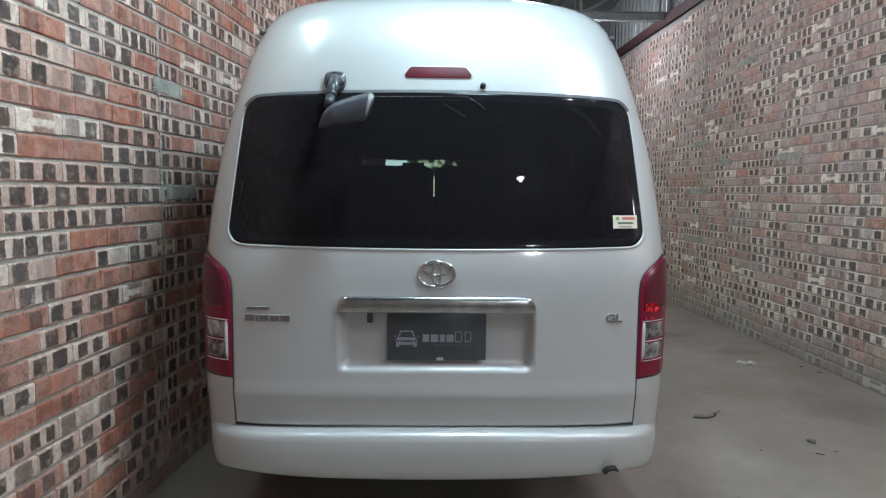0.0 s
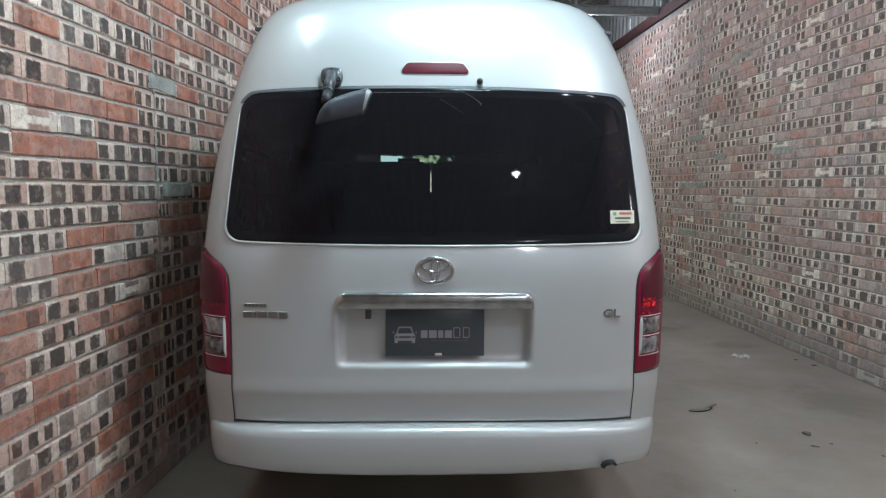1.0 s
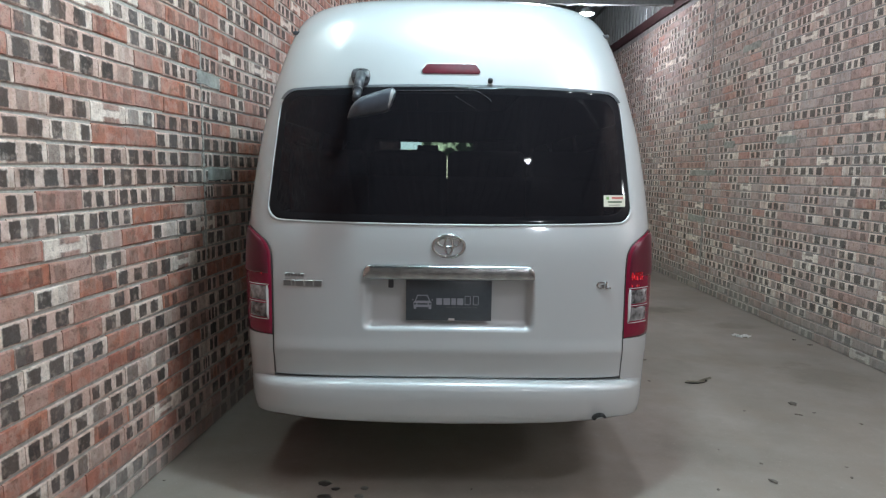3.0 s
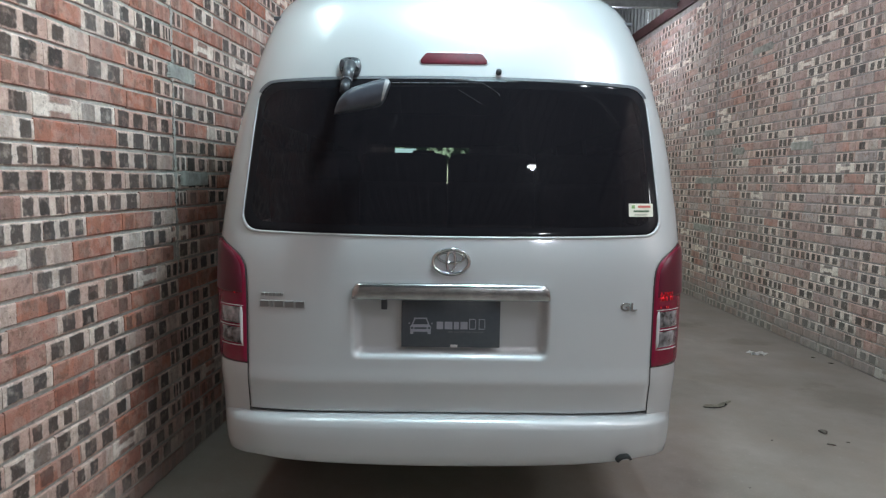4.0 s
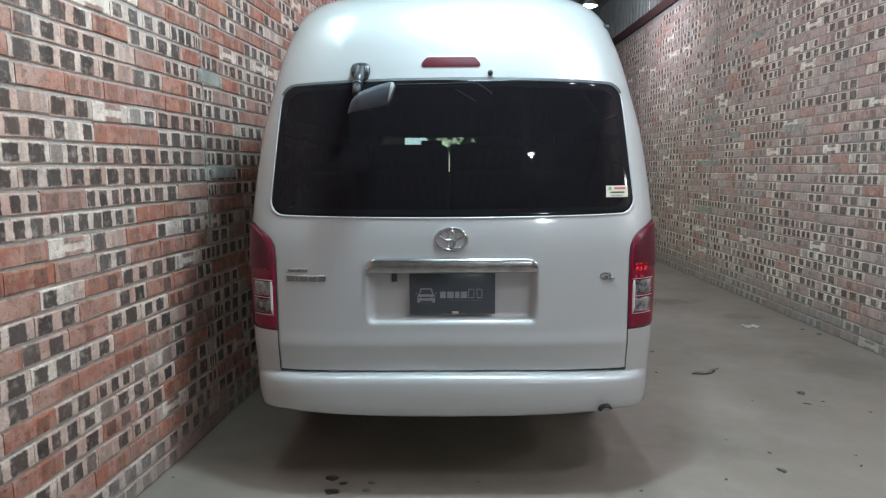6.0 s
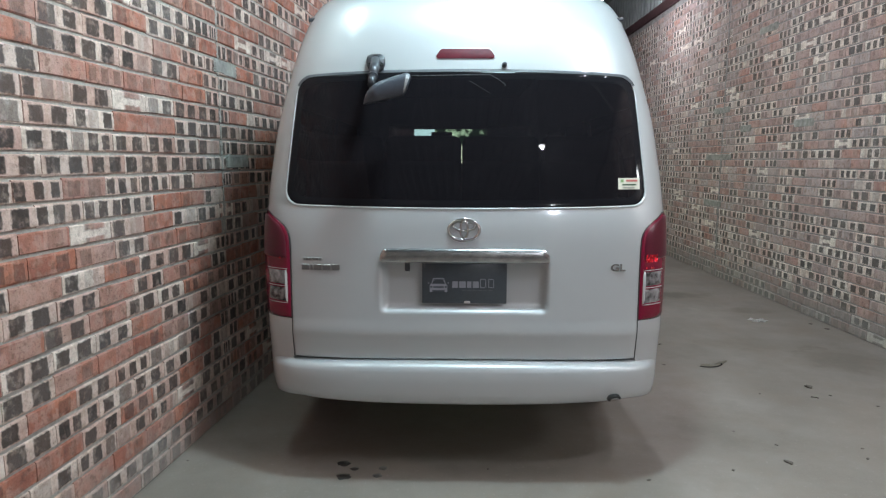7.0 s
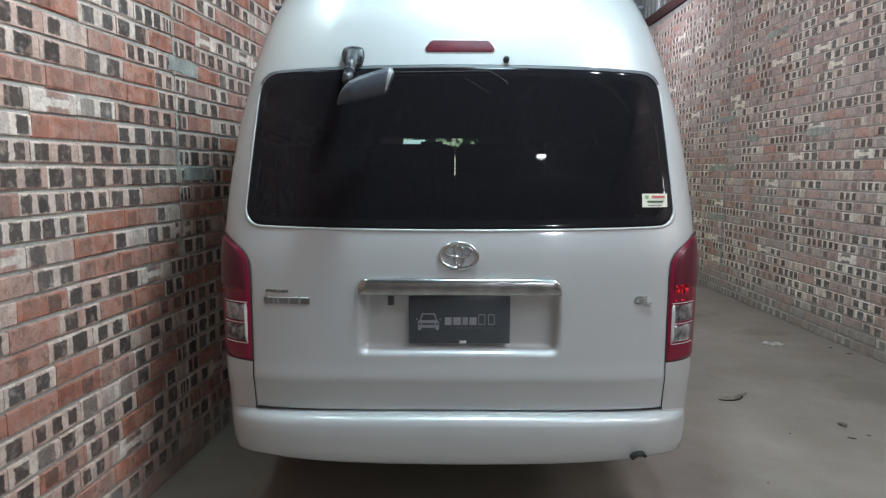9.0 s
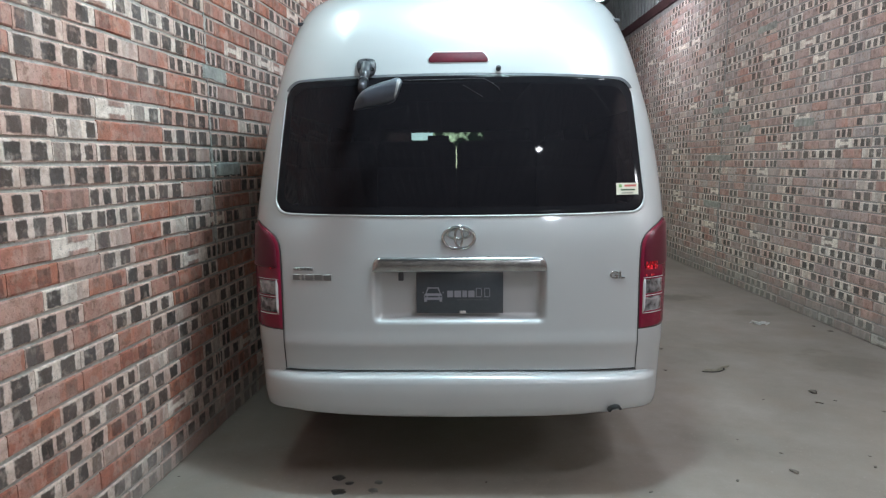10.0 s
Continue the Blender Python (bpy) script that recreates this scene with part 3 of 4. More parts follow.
backdrop = raw("backdrop", [(-8, 22, -1), (12, 22, -1), (12, 22, 9), (-8, 22, 9)], [(0, 1, 2, 3)], distance_material())
board = bpy.data.objects.new("far_signboard", None)
scene.collection.objects.link(board)
board.location = (-1.3, 21.8, 2.32)
tagged(board, "pale sunlit signboard with a red band far beyond the gateway", "signboard", kind="structure")
SIGN_PALE, SIGN_WHITE, SIGN_RED = glow("sunlit_pale_board", (0.62, 1.0, 0.86), 13), glow("sunlit_white_board", (1.0, 0.98, 0.9), 13), glow("sunlit_red_board", (1.0, 0.2, 0.12), 8)
for x0, x1, z0, z1, mat in ((-0.75, 0.42, 0.09, 0.4, SIGN_PALE), (-0.5, -0.22, -0.14, 0.04, SIGN_WHITE), (-0.22, 0.25, -0.14, 0.04, SIGN_RED), (0.25, 0.35, -0.14, 0.04, SIGN_WHITE), (0.42, 0.68, -0.14, 0.06, SIGN_WHITE)):
    part("sign_panel", boxes((x0, x1, 0.0, 0.05, z0, z1)), mat, board, smooth=False)
tagged(backdrop, "sunlit yard and green foliage far beyond the gateway", "backdrop", kind="structure")

# ---- van ----
W_TABLE = [(0.35, 0.966), (0.62, 0.972), (0.85, 0.976), (1.07, 0.979), (1.27, 0.969), (1.46, 0.950), (1.71, 0.915), (1.93, 0.863), (2.03, 0.840), (2.147, 0.810), (2.24, 0.785), (2.31, 0.748), (2.362, 0.685), (2.398, 0.575), (2.415, 0.42), (2.423, 0.12)]
Y_TABLE = [(0.35, 0.03), (0.62, 0.014), (0.70, 0.001), (0.735, -0.006), (0.80, -0.002), (1.0, 0.0), (1.2, 0.003), (1.32, 0.016), (1.6, 0.068), (1.92, 0.135), (2.05, 0.168), (2.15, 0.2), (2.24, 0.245), (2.31, 0.305), (2.362, 0.385), (2.398, 0.5), (2.415, 0.66), (2.423, 0.95)]
FRONT_TABLE = [(0.35, 5.25), (0.6, 5.34), (0.95, 5.3), (1.2, 5.12), (1.9, 4.55), (2.15, 4.3), (2.3, 4.0), (2.423, 3.3)]
END = 0.5


def half_width(z):
    return lerp_table(W_TABLE, z)


def rear(z):
    return lerp_table(Y_TABLE, z)


def power(z):
    return 5.2 - 1.8 * smoothstep(1.9, 2.38, z)


def skin(x, z):
    """Depth of the van's rear face at (x, z)."""
    w, k = half_width(z), power(z)
    s = min(1.0, abs(x) / w)
    return rear(z) + END * (1 - (1 - s**k) ** (1 / k))


def plan(theta, z, grow=0.0):
    """A point of the plan curve at height z: theta 0 is the middle of the rear, +-90 degrees the sides."""
    w, k = half_width(z) + grow, power(z)
    s, c = math.sin(theta), math.cos(theta)
    x = w * math.copysign(abs(s) ** (2 / k), s)
    return Vector((x, rear(z) - grow + (END + grow) * (1 - abs(c) ** (2 / k)), z))


def theta_at(x, z):
    w, k = half_width(z), power(z)
    s = min(1.0, abs(x) / w)
    return math.copysign(math.asin(min(1.0, s ** (k / 2))), x)


def normal_at(x, z):
    e = 0.002
    dx = Vector((2 * e, skin(x + e, z) - skin(x - e, z), 0))
    dz = Vector((0, skin(x, z + e) - skin(x, z - e), 2 * e))
    return dx.cross(dz).normalized()


van = bpy.data.objects.new("van", None)
scene.collection.objects.link(van)
van.location = (0.004, 0, 0)
tagged(van, "white high-roof passenger van parked beside a brick wall", "van")

GATE_BOTTOM, GATE_TOP = 0.607, 2.385
GATE_TABLE = [(0.6, 0.80), (0.80, 0.801), (1.10, 0.801), (1.176, 0.806), (1.20, 0.815), (1.225, 0.833), (1.25, 0.866), (1.275, 0.906), (1.29, 0.925)]


def gate_edge(z):
    w = half_width(z)
    if z < 1.29:
        return min(lerp_table(GATE_TABLE, z), w - 0.012)
    return w * (0.966 + 0.012 * smoothstep(1.29, 1.5, z))


def in_window(x, z, grow=0.0):
    """Below zero inside the window's outline."""
    s = (z - 1.314) / (1.915 - 1.314)
    hw = 0.826 - 0.052 * s + grow
    lo, hi = 1.314 + 0.014 * (x / 0.8) ** 2 - grow, 1.926 - 0.022 * (x / 0.75) ** 2 + grow
    r = 0.068
    dx, dz = abs(x) - (hw - r), max(lo + r - z, z - (hi - r))
    if dx > 0 and dz > 0:
        return math.hypot(dx, dz) - r
    return max(dx, dz) - r


def recess(x, z):
    """How far the number-plate recess goes in at (x, z)."""
    side = smoothstep(0.386, 0.352, abs(x))
    low = smoothstep(0.829, 0.866, z)
    high = 1 - smoothstep(1.085, 1.10, z)
    return 0.042 * side * low * high


zs = sorted(set([round(GATE_BOTTOM + (GATE_TOP - GATE_BOTTOM) * k / 190, 5) for k in range(191)]))
cols = [math.copysign(abs(k / 90) ** 0.9, k) for k in range(-90, 91)]
bm = bmesh.new()
grid = []
for z in zs:
    g = gate_edge(z)
    row = []
    for a in cols:
        x = a * g
        row.append(bm.verts.new((x, skin(x, z) + recess(x, z), z)))
    grid.append(row)
for i in range(len(zs) - 1):
    for k in range(len(cols) - 1):
        c = (grid[i][k].co + grid[i + 1][k + 1].co) / 2
        if in_window(c.x, c.z, -0.013) > 0:
            bm.faces.new((grid[i][k], grid[i][k + 1], grid[i + 1][k + 1], grid[i + 1][k]))
# turned-in rim
loop = [grid[0][k] for k in range(len(cols))] + [grid[i][-1] for i in range(1, len(zs))] + [grid[-1][k] for k in range(len(cols) - 2, -1, -1)] + [grid[i][0] for i in range(len(zs) - 2, 0, -1)]
inner = [bm.verts.new((v.co.x * 0.998, v.co.y + 0.03, v.co.z)) for v in loop]
for k in range(len(loop)):
    j = (k + 1) % len(loop)
    bm.faces.new((loop[k], loop[j], inner[j], inner[k]))
bmesh.ops.delete(bm, geom=[v for v in bm.verts if not v.link_faces], context="VERTS")
gate = part("tailgate", bm, PAINT, van, "pearl white tailgate")

# window glass with black border
def outline(grow, count=160):
    """Points of the window's outline, found along rays from its middle."""
    pts = []
    for k in range(count):
        a = math.tau * k / count
        dx, dz = math.cos(a) * 0.78, math.sin(a) * 0.29
        lo, hi = 0.3, 1.6
        for _ in range(30):
            mid = (lo + hi) / 2
            if in_window(dx * mid, 1.613 + dz * mid, grow) > 0:
                hi = mid
            else:
                lo = mid
        pts.append((dx * lo, 1.613 + dz * lo))
    return pts


def on_skin(x, z, lift):
    return Vector((x, skin(x, z), z)) + normal_at(x, z) * lift


outer, border = outline(0.0, 320), outline(-0.032, 320)
bm = bmesh.new()
lattice(bm, [[on_skin(x, z, -0.006) for x, z in outline(0.004, 320)], [on_skin(x, z, 0.0022) for x, z in outer], [on_skin(x, z, 0.0028) for x, z in outline(-0.008, 320)], [on_skin(x, z, 0.0028) for x, z in outline(-0.016, 320)], [on_skin(x, z, 0.0028) for x, z in outline(-0.024, 320)], [on_skin(x, z, 0.0026) for x, z in border]], closed=True)
bead = bmesh.new()
lattice(bead, [[on_skin(x, z, -0.001 + (lift + 0.001) * smoothstep(1.88, 1.8, z)) for x, z in outline(grow, 320)] for grow, lift in ((0.0005, -0.002), (0.0015, 0.003), (0.004, 0.005), (0.008, 0.0045), (0.013, -0.001))], closed=True)
part("window_frame", bead, PAINT, gate, "rolled white edge round the glass")
# dark grey strip put in for the shade of the turned-under lip above the glass
seal = bmesh.new()
upper = [(a, b_) for a, b_ in zip(outline(-0.001, 400), outline(0.011, 400)) if a[1] > 1.86]
lattice(seal, [[on_skin(*p_, 0.004) for p_, _ in upper], [on_skin(*q_, 0.003) for _, q_ in upper], [on_skin(*q_, -0.004) for _, q_ in upper]])
part("lip_shade_strip", seal, LIP_SHADE, gate, "dark grey strip for the shade under the lip above the glass")
part("window_border", bm, FRIT, gate, "black ceramic border of the glass")
bm = bmesh.new()
rings = [[on_skin(x * s, 1.613 + (z - 1.613) * s, 0.0026) for x, z in border] for s in (1.0, 0.93, 0.84, 0.72, 0.58, 0.42, 0.25, 0.1)]
vs = lattice(bm, rings, closed=True)
bm.faces.new(vs[-1])
part("rear_window", bm, TINT, gate, "dark tinted rear window glass")

# body shell around the gate: lower and upper body, split at the gate's edge
def ring(z, start):
    """Half-open plan ring at height z from +start round the front to -start."""
    pts = []
    t0 = theta_at(start, z)
    for k in range(15):
        pts.append(plan(t0 + (math.pi / 2 - t0) * k / 14, z))
    w, yf = half_width(z), lerp_table(FRONT_TABLE, z)
    y1 = rear(z) + END
    side = [y1 + (yf - 0.45 - y1) * k / 32 for k in range(1, 33)]
    pts += [Vector((w, y, z)) for y in side]
    for k in range(1, 16):
        a = math.pi / 2 * k / 15
        pts.append(Vector((w * math.cos(a) ** 0.45 if k < 15 else 0.0, yf - 0.45 + 0.45 * math.sin(a) ** 0.45, z)))
    return pts + [Vector((-p_.x, p_.y, p_.z)) for p_ in pts[-2::-1]]


bm = bmesh.new()
heights = [0.46 + (GATE_TOP - 0.46) * k / 50 for k in range(51)]
rows = [ring(z, gate_edge(max(z, GATE_BOTTOM)) + 0.005) for z in heights]
vs = lattice(bm, rows)
gone = []
for f in bm.faces:
    c = f.calc_center_median()
    side_window = abs(c.x) > half_width(c.z) * 0.97 and 1.3 < c.z < 1.82 and 0.62 < c.y < 3.9 and not any(abs(c.y - q) < 0.06 for q in (1.75, 2.85))
    screen = c.y > lerp_table(FRONT_TABLE, c.z) - 0.2 and 1.28 < c.z < 1.9 and abs(c.x) < 0.78
    arch = any(math.hypot(c.y - q, c.z - 0.35) < 0.37 for q in (1.15, 4.3)) and abs(c.x) > 0.6
    if side_window or screen or arch:
        gone.append(f)
bmesh.ops.delete(bm, geom=gone, context="FACES")
part("body", bm, PAINT, van, "pearl white painted body")

# roof cap
bm = bmesh.new()
heights = [GATE_TOP + 0.004 + (2.423 - GATE_TOP - 0.004) * (1 - (1 - k / 18) ** 1.7) for k in range(19)]
rows = []
for z in heights:
    half = ring(z, 0.0001)
    rows.append(half)
vs = lattice(bm, rows, closed=False)
for a, b in zip(vs, vs[1:]):
    bm.faces.new((a[-1], a[0], b[0], b[-1]))
bm.faces.new(vs[-1])
bmesh.ops.remove_doubles(bm, verts=bm.verts, dist=0.0004)
part("roof", bm, PAINT, van, "raised white roof")

# dark seal behind the gate's gap
bm = bmesh.new()
edge_in, edge_out = [], []
for k in range(120):
    z = GATE_BOTTOM - 0.01 + (GATE_TOP + 0.01 - GATE_BOTTOM) * k / 119
    g = gate_edge(max(z, GATE_BOTTOM))
    edge_in.append(Vector((g - 0.03, skin(g - 0.03, z) + 0.022, z)))
    edge_out.append(Vector((g + 0.02, skin(min(g + 0.02, half_width(z)), z) + 0.03, z)))
for s in (1, -1):
    lattice(bm, [[Vector((p_.x * s, p_.y, p_.z)) for p_ in edge_in], [Vector((p_.x * s, p_.y, p_.z)) for p_ in edge_out]])
lattice(bm, [[Vector((a * 0.8, skin(a * 0.8, 0.62) + 0.02, GATE_BOTTOM + 0.02)) for a in cols[::6]], [Vector((a * 0.8, skin(a * 0.8, 0.6) + 0.03, GATE_BOTTOM - 0.06)) for a in cols[::6]]])
lattice(bm, [[Vector((a * 0.58, skin(a * 0.58, 2.36) + 0.05, 2.355)) for a in cols[::6]], [Vector((a * 0.58, skin(a * 0.58, 2.385) + 0.08, 2.38)) for a in cols[::6]]])
part("gate_seal", bm, RUBBER, van, "black rubber door seal")

# bumper
PROFILE = [(-0.06, 1.0), (0.0, 1.0), (0.024, 0.985), (0.038, 0.945), (0.047, 0.88), (0.051, 0.79), (0.051, 0.55), (0.047, 0.25), (0.041, 0.06), (0.03, 0.0), (-0.06, -0.02)]
bm = bmesh.new()
rows = []
angles = [math.radians(-90 + 180 * k / 120) for k in range(121)]
for out, s in PROFILE:
    row = []
    for a in angles:
        base = plan(a, 0.6, 0.0)
        across = abs(base.x) / half_width(0.6)
        low = 0.402 + 0.034 * across**2 - 0.022 * smoothstep(0.8, 1.0, across)
        topz = 0.600 - 0.008 * across**3
        p_ = plan(a, 0.6, out + 0.006)
        p_.x *= 0.927
        p_.y -= 0.006 * (1 - across**4)
        p_.z = low + (topz - low) * s
        row.append(p_)
    last, first = row[-1], row[0]
    rows.append([Vector((first.x, first.y + 0.3, first.z))] + row + [Vector((last.x, last.y + 0.3, last.z))])
lattice(bm, rows)
part("rear_bumper", bm, PAINT, van, "white rear bumper")


# tail lamps
def tail_lamp(side):
    def inner_edge(z):
        return gate_edge(z) + 0.006
    def patch(z0, z1, x0, depth, lift, nz=24, nt=14, name="lens", mat=RED, parent=van, label=""):
        """A raised patch on the corner between z0 and z1, from the edge x0(z) round to depth along the side."""
        b_ = bmesh.new()
        rows_, last = [], []
        for k in range(nz + 1):
            z = z0 + (z1 - z0) * k / nz
            a0 = theta_at(min(x0(z), half_width(z) * 0.9995), z)
            a1 = math.radians(depth)
            if a1 < a0:
                a1 = a0 + 0.01
            ring_ = []
            for j in range(nt + 1):
                a = a0 + (a1 - a0) * j / nt
                edge = min(1.0, min(j, nt - j) / 1.5, min(k, nz - k) / 1.5)
                p_ = plan(a, z, lift * (0.25 + 0.75 * math.sqrt(edge)))
                ring_.append(Vector((p_.x * side, p_.y, p_.z)))
            rows_.append(ring_)
        vs_ = lattice(b_, rows_)
        rim = vs_[0] + [r[-1] for r in vs_[1:]] + vs_[-1][-2::-1] + [r[0] for r in vs_[-2:0:-1]]
        sunk = [b_.verts.new((v.co.x * 0.985, v.co.y + 0.02, v.co.z)) for v in rim]
        for k in range(len(rim)):
            j = (k + 1) % len(rim)
            b_.faces.new((rim[k], rim[j], sunk[j], sunk[k]))
        return part(name, b_, mat, parent, label)
    # black patch under the lamp puts in the dark of the gap round it
    patch(0.7915, 1.2865, lambda z: gate_edge(z) + 0.0015, 75, 0.0022, 48, name="lamp_gap_line", mat=RUBBER, label="thin black line put in for the dark gap round the lamp")
    lamp = patch(0.795, 1.283, inner_edge, 74, 0.004, 48, name="tail_lamp", mat=RED, label="red and clear tail lamp on the corner")
    patch(1.075, 1.274, lambda z: inner_edge(z) + 0.012, 72, 0.0085, 30, name="upper_lens", mat=RED_DEEP, parent=lamp, label="deep red upper lens")
    for z0, z1 in ((0.868, 0.940), (0.948, 1.021)):
        cell = patch(z0, z1, lambda z: inner_edge(z) + 0.014, 60, 0.008, 8, 10, name="clear_lens", mat=SILVER, parent=lamp, label="clear lens over a silver reflector")
    for z in (0.864, 0.944, 1.025):
        patch(z - 0.0014, z + 0.0014, lambda z_: inner_edge(z_) + 0.012, 61, 0.0098, 3, 10, name="lens_rim", mat=CLEAR_EDGE, parent=lamp)
    edge = math.degrees(theta_at(inner_edge(0.944) + 0.0135, 0.944))
    patch(0.864, 1.025, lambda z: inner_edge(z) + 0.0135, edge + 1.6, 0.0098, 6, 3, name="lens_rim", mat=CLEAR_EDGE, parent=lamp)
    # glints of the reflector behind the red lens, put in as bright facets, fewer left
    rng = random.Random(3 if side > 0 else 4)
    b_ = bmesh.new()
    columns = range(7) if side > 0 else range(4, 7)
    for i in range(5 if side > 0 else 4):
        for j in columns:
            z = 1.037 if i == 0 else 1.058 + 0.009 * i
            x = 0.832 + 0.0085 * j if side > 0 else 0.8 + 0.0085 * j
            if (i == 0 and j > 4) or rng.random() < (0.12 if side > 0 else 0.45):
                continue
            c_ = on_skin(x, z, 0.011)
            t = Vector((1, 0.5, 0)).normalized()
            q = [c_ + t * dx + Vector((0, rng.uniform(-0.0045, 0.0045), dz)) for dx, dz in ((-0.0038, -0.004), (0.0038, -0.004), (0.0038, 0.004), (-0.0038, 0.004))]
            b_.faces.new([b_.verts.new((p_.x * side, p_.y, p_.z)) for p_ in q])
    facets = part("reflector", b_, FACET, lamp, "bright red reflector facets, put in where the lens glints", smooth=False)
    facets["kind"] = "stuff"
    return lamp


tail_lamp(-1)
tail_lamp(1)

# plate garnish
bm = bmesh.new()
prof = [(0.0, 1.127), (0.012, 1.131), (0.02, 1.129), (0.026, 1.1235), (0.0278, 1.116), (0.0288, 1.108), (0.0294, 1.1), (0.0295, 1.0925), (0.0292, 1.085), (0.0281, 1.078), (0.026, 1.0705), (0.022, 1.067), (0.0, 1.0655), (-0.04, 1.068)]
rows = []
for k in range(81):
    x = -0.384 * math.cos(math.pi * k / 80)
    e = min(1.0, (0.384 - abs(x)) / 0.034)
    swell = math.sqrt(max(0.0, 1 - (1 - e) ** 2))
    rows.append([Vector((x, skin(x, z) - o * (0.72 + 0.28 * swell) + 0.002, 1.0655 + (z - 1.0655) * (0.42 + 0.58 * swell))) for o, z in prof])
lattice(bm, rows)
bm.faces.new([v for v in bm.verts][:len(prof)])
part("plate_garnish", bm, CHROME_BAR, gate, "chrome garnish bar above the plate")
part("lock_button", boxes((-0.272, -0.249, 0.008, 0.03, 1.022, 1.06), bevel=0.003), PLASTIC, gate, "small black latch button")

# plate
plate = part("number_plate", boxes((-0.193, 0.195, 0.018, 0.021, 0.872, 1.058), bevel=0.001), PLATE, gate, "slate grey dealer plate with printed emblem")


def flat(name, polys, y, mat, parent, label="", thick=0.0012):
    """Thin raised shapes on a plate: polygons of (x, z)."""
    b_ = bmesh.new()
    for poly in polys:
        a = [b_.verts.new((x, y, z)) for x, z in poly]
        c = [b_.verts.new((x, y + thick, z)) for x, z in poly]
        b_.faces.new(a)
        for k in range(len(poly)):
            j = (k + 1) % len(poly)
            b_.faces.new((a[k], a[j], c[j], c[k]))
    return part(name, b_, mat, parent, label, smooth=False)


def rect(x0, x1, z0, z1):
    return [(x0, z0), (x1, z0), (x1, z1), (x0, z1)]


PX, PZ = -0.118, 0.957
car = [[(PX - 0.04, PZ - 0.032), (PX + 0.04, PZ - 0.032), (PX + 0.041, PZ - 0.002), (PX + 0.034, PZ + 0.006), (PX - 0.034, PZ + 0.006), (PX - 0.041, PZ - 0.002)],
       [(PX - 0.034, PZ + 0.006), (PX - 0.03, PZ + 0.006), (PX - 0.021, PZ + 0.026), (PX - 0.026, PZ + 0.028)], [(PX + 0.03, PZ + 0.006), (PX + 0.034, PZ + 0.006), (PX + 0.026, PZ + 0.028), (PX + 0.021, PZ + 0.026)],
       rect(PX - 0.026, PX + 0.026, PZ + 0.028, PZ + 0.033), rect(PX - 0.047, PX - 0.042, PZ + 0.007, PZ + 0.013), rect(PX + 0.042, PX + 0.047, PZ + 0.007, PZ + 0.013)]
gaps = [rect(PX - 0.024, PX + 0.024, PZ - 0.012, PZ - 0.005), rect(PX - 0.028, PX + 0.028, PZ - 0.0325, PZ - 0.023), rect(PX - 0.038, PX - 0.029, PZ - 0.012, PZ - 0.004), rect(PX + 0.029, PX + 0.038, PZ - 0.012, PZ - 0.004)]
flat("plate_emblem", car, 0.0165, PRINT, plate, "pale grey car-front shape")
flat("plate_emblem", gaps, 0.0160, PLATE, plate, "dark gaps in the car-front shape")
bars = []
x = -0.055
for w_, h_ in ((0.026, 0.03), (0.03, 0.03), (0.02, 0.03), (0.028, 0.03)):
    bars.append(rect(x, x + w_, 0.945, 0.945 + h_))
    x += w_ + 0.006
for q in bars:
    flat("plate_bar", [q], 0.0165, PRINT, plate, "pale grey bold bar")
thin = []
for w_ in (0.03, 0.028):
    thin += [rect(x, x + 0.003, 0.945, 0.987), rect(x, x + w_ * 0.8, 0.984, 0.987), rect(x, x + w_ * 0.8, 0.945, 0.948), rect(x + w_ * 0.8, x + w_ * 0.8 + 0.003, 0.948, 0.984)]
    x += w_ + 0.008
for k in (0, 4):
    flat("plate_outline", thin[k:k + 4], 0.0165, PRINT, plate, "thin grey outline")
for k in range(6):
    flat("plate_bar", [rect(-0.01 + 0.024 * k, 0.01 + 0.024 * k, 0.931, 0.936)], 0.0165, PRINT_DIM, plate, "faint small bar")
part("screw", boxes((0.0, 0.028, 0.012, 0.017, 0.871, 0.884), bevel=0.002), CLEAR_EDGE, plate, "pale seal at the plate's lower edge")
for x in (-0.183, 0.186):
    part("screw", tube(bmesh.new(), (x, 0.0185, 1.044), (x, 0.014, 1.044), 0.005, sides=10), STRIP, plate)


# oval emblem
def oval(cx, cz, a, b, r, lift, name="oval", steps=56):
    b_ = bmesh.new()
    rows_ = []
    for k in range(steps):
        t = math.tau * k / steps
        out = Vector((math.cos(t) * b, 0, math.sin(t) * a)).normalized()
        c_ = Vector((cx + a * math.cos(t), 0, cz + b * math.sin(t)))
        rows_.append([Vector((c_.x + out.x * r * math.cos(q), skin(c_.x, c_.z) - lift - 0.006 * math.sin(q), c_.z + out.z * r * math.cos(q))) for q in [math.tau * j / 10 for j in range(10)]])
    rows_.append(rows_[0])
    lattice(b_, rows_, closed=True)
    bmesh.ops.remove_doubles(b_, verts=b_.verts, dist=0.0001)
    return b_


emblem = part("emblem", oval(-0.002, 1.215, 0.070, 0.048, 0.0068, 0.006), CHROME, gate, "chrome oval emblem")
part("inner_oval", oval(-0.002, 1.232, 0.05, 0.021, 0.005, 0.005), CHROME, emblem)
part("inner_oval", oval(-0.002, 1.217, 0.017, 0.04, 0.005, 0.006), CHROME, emblem)

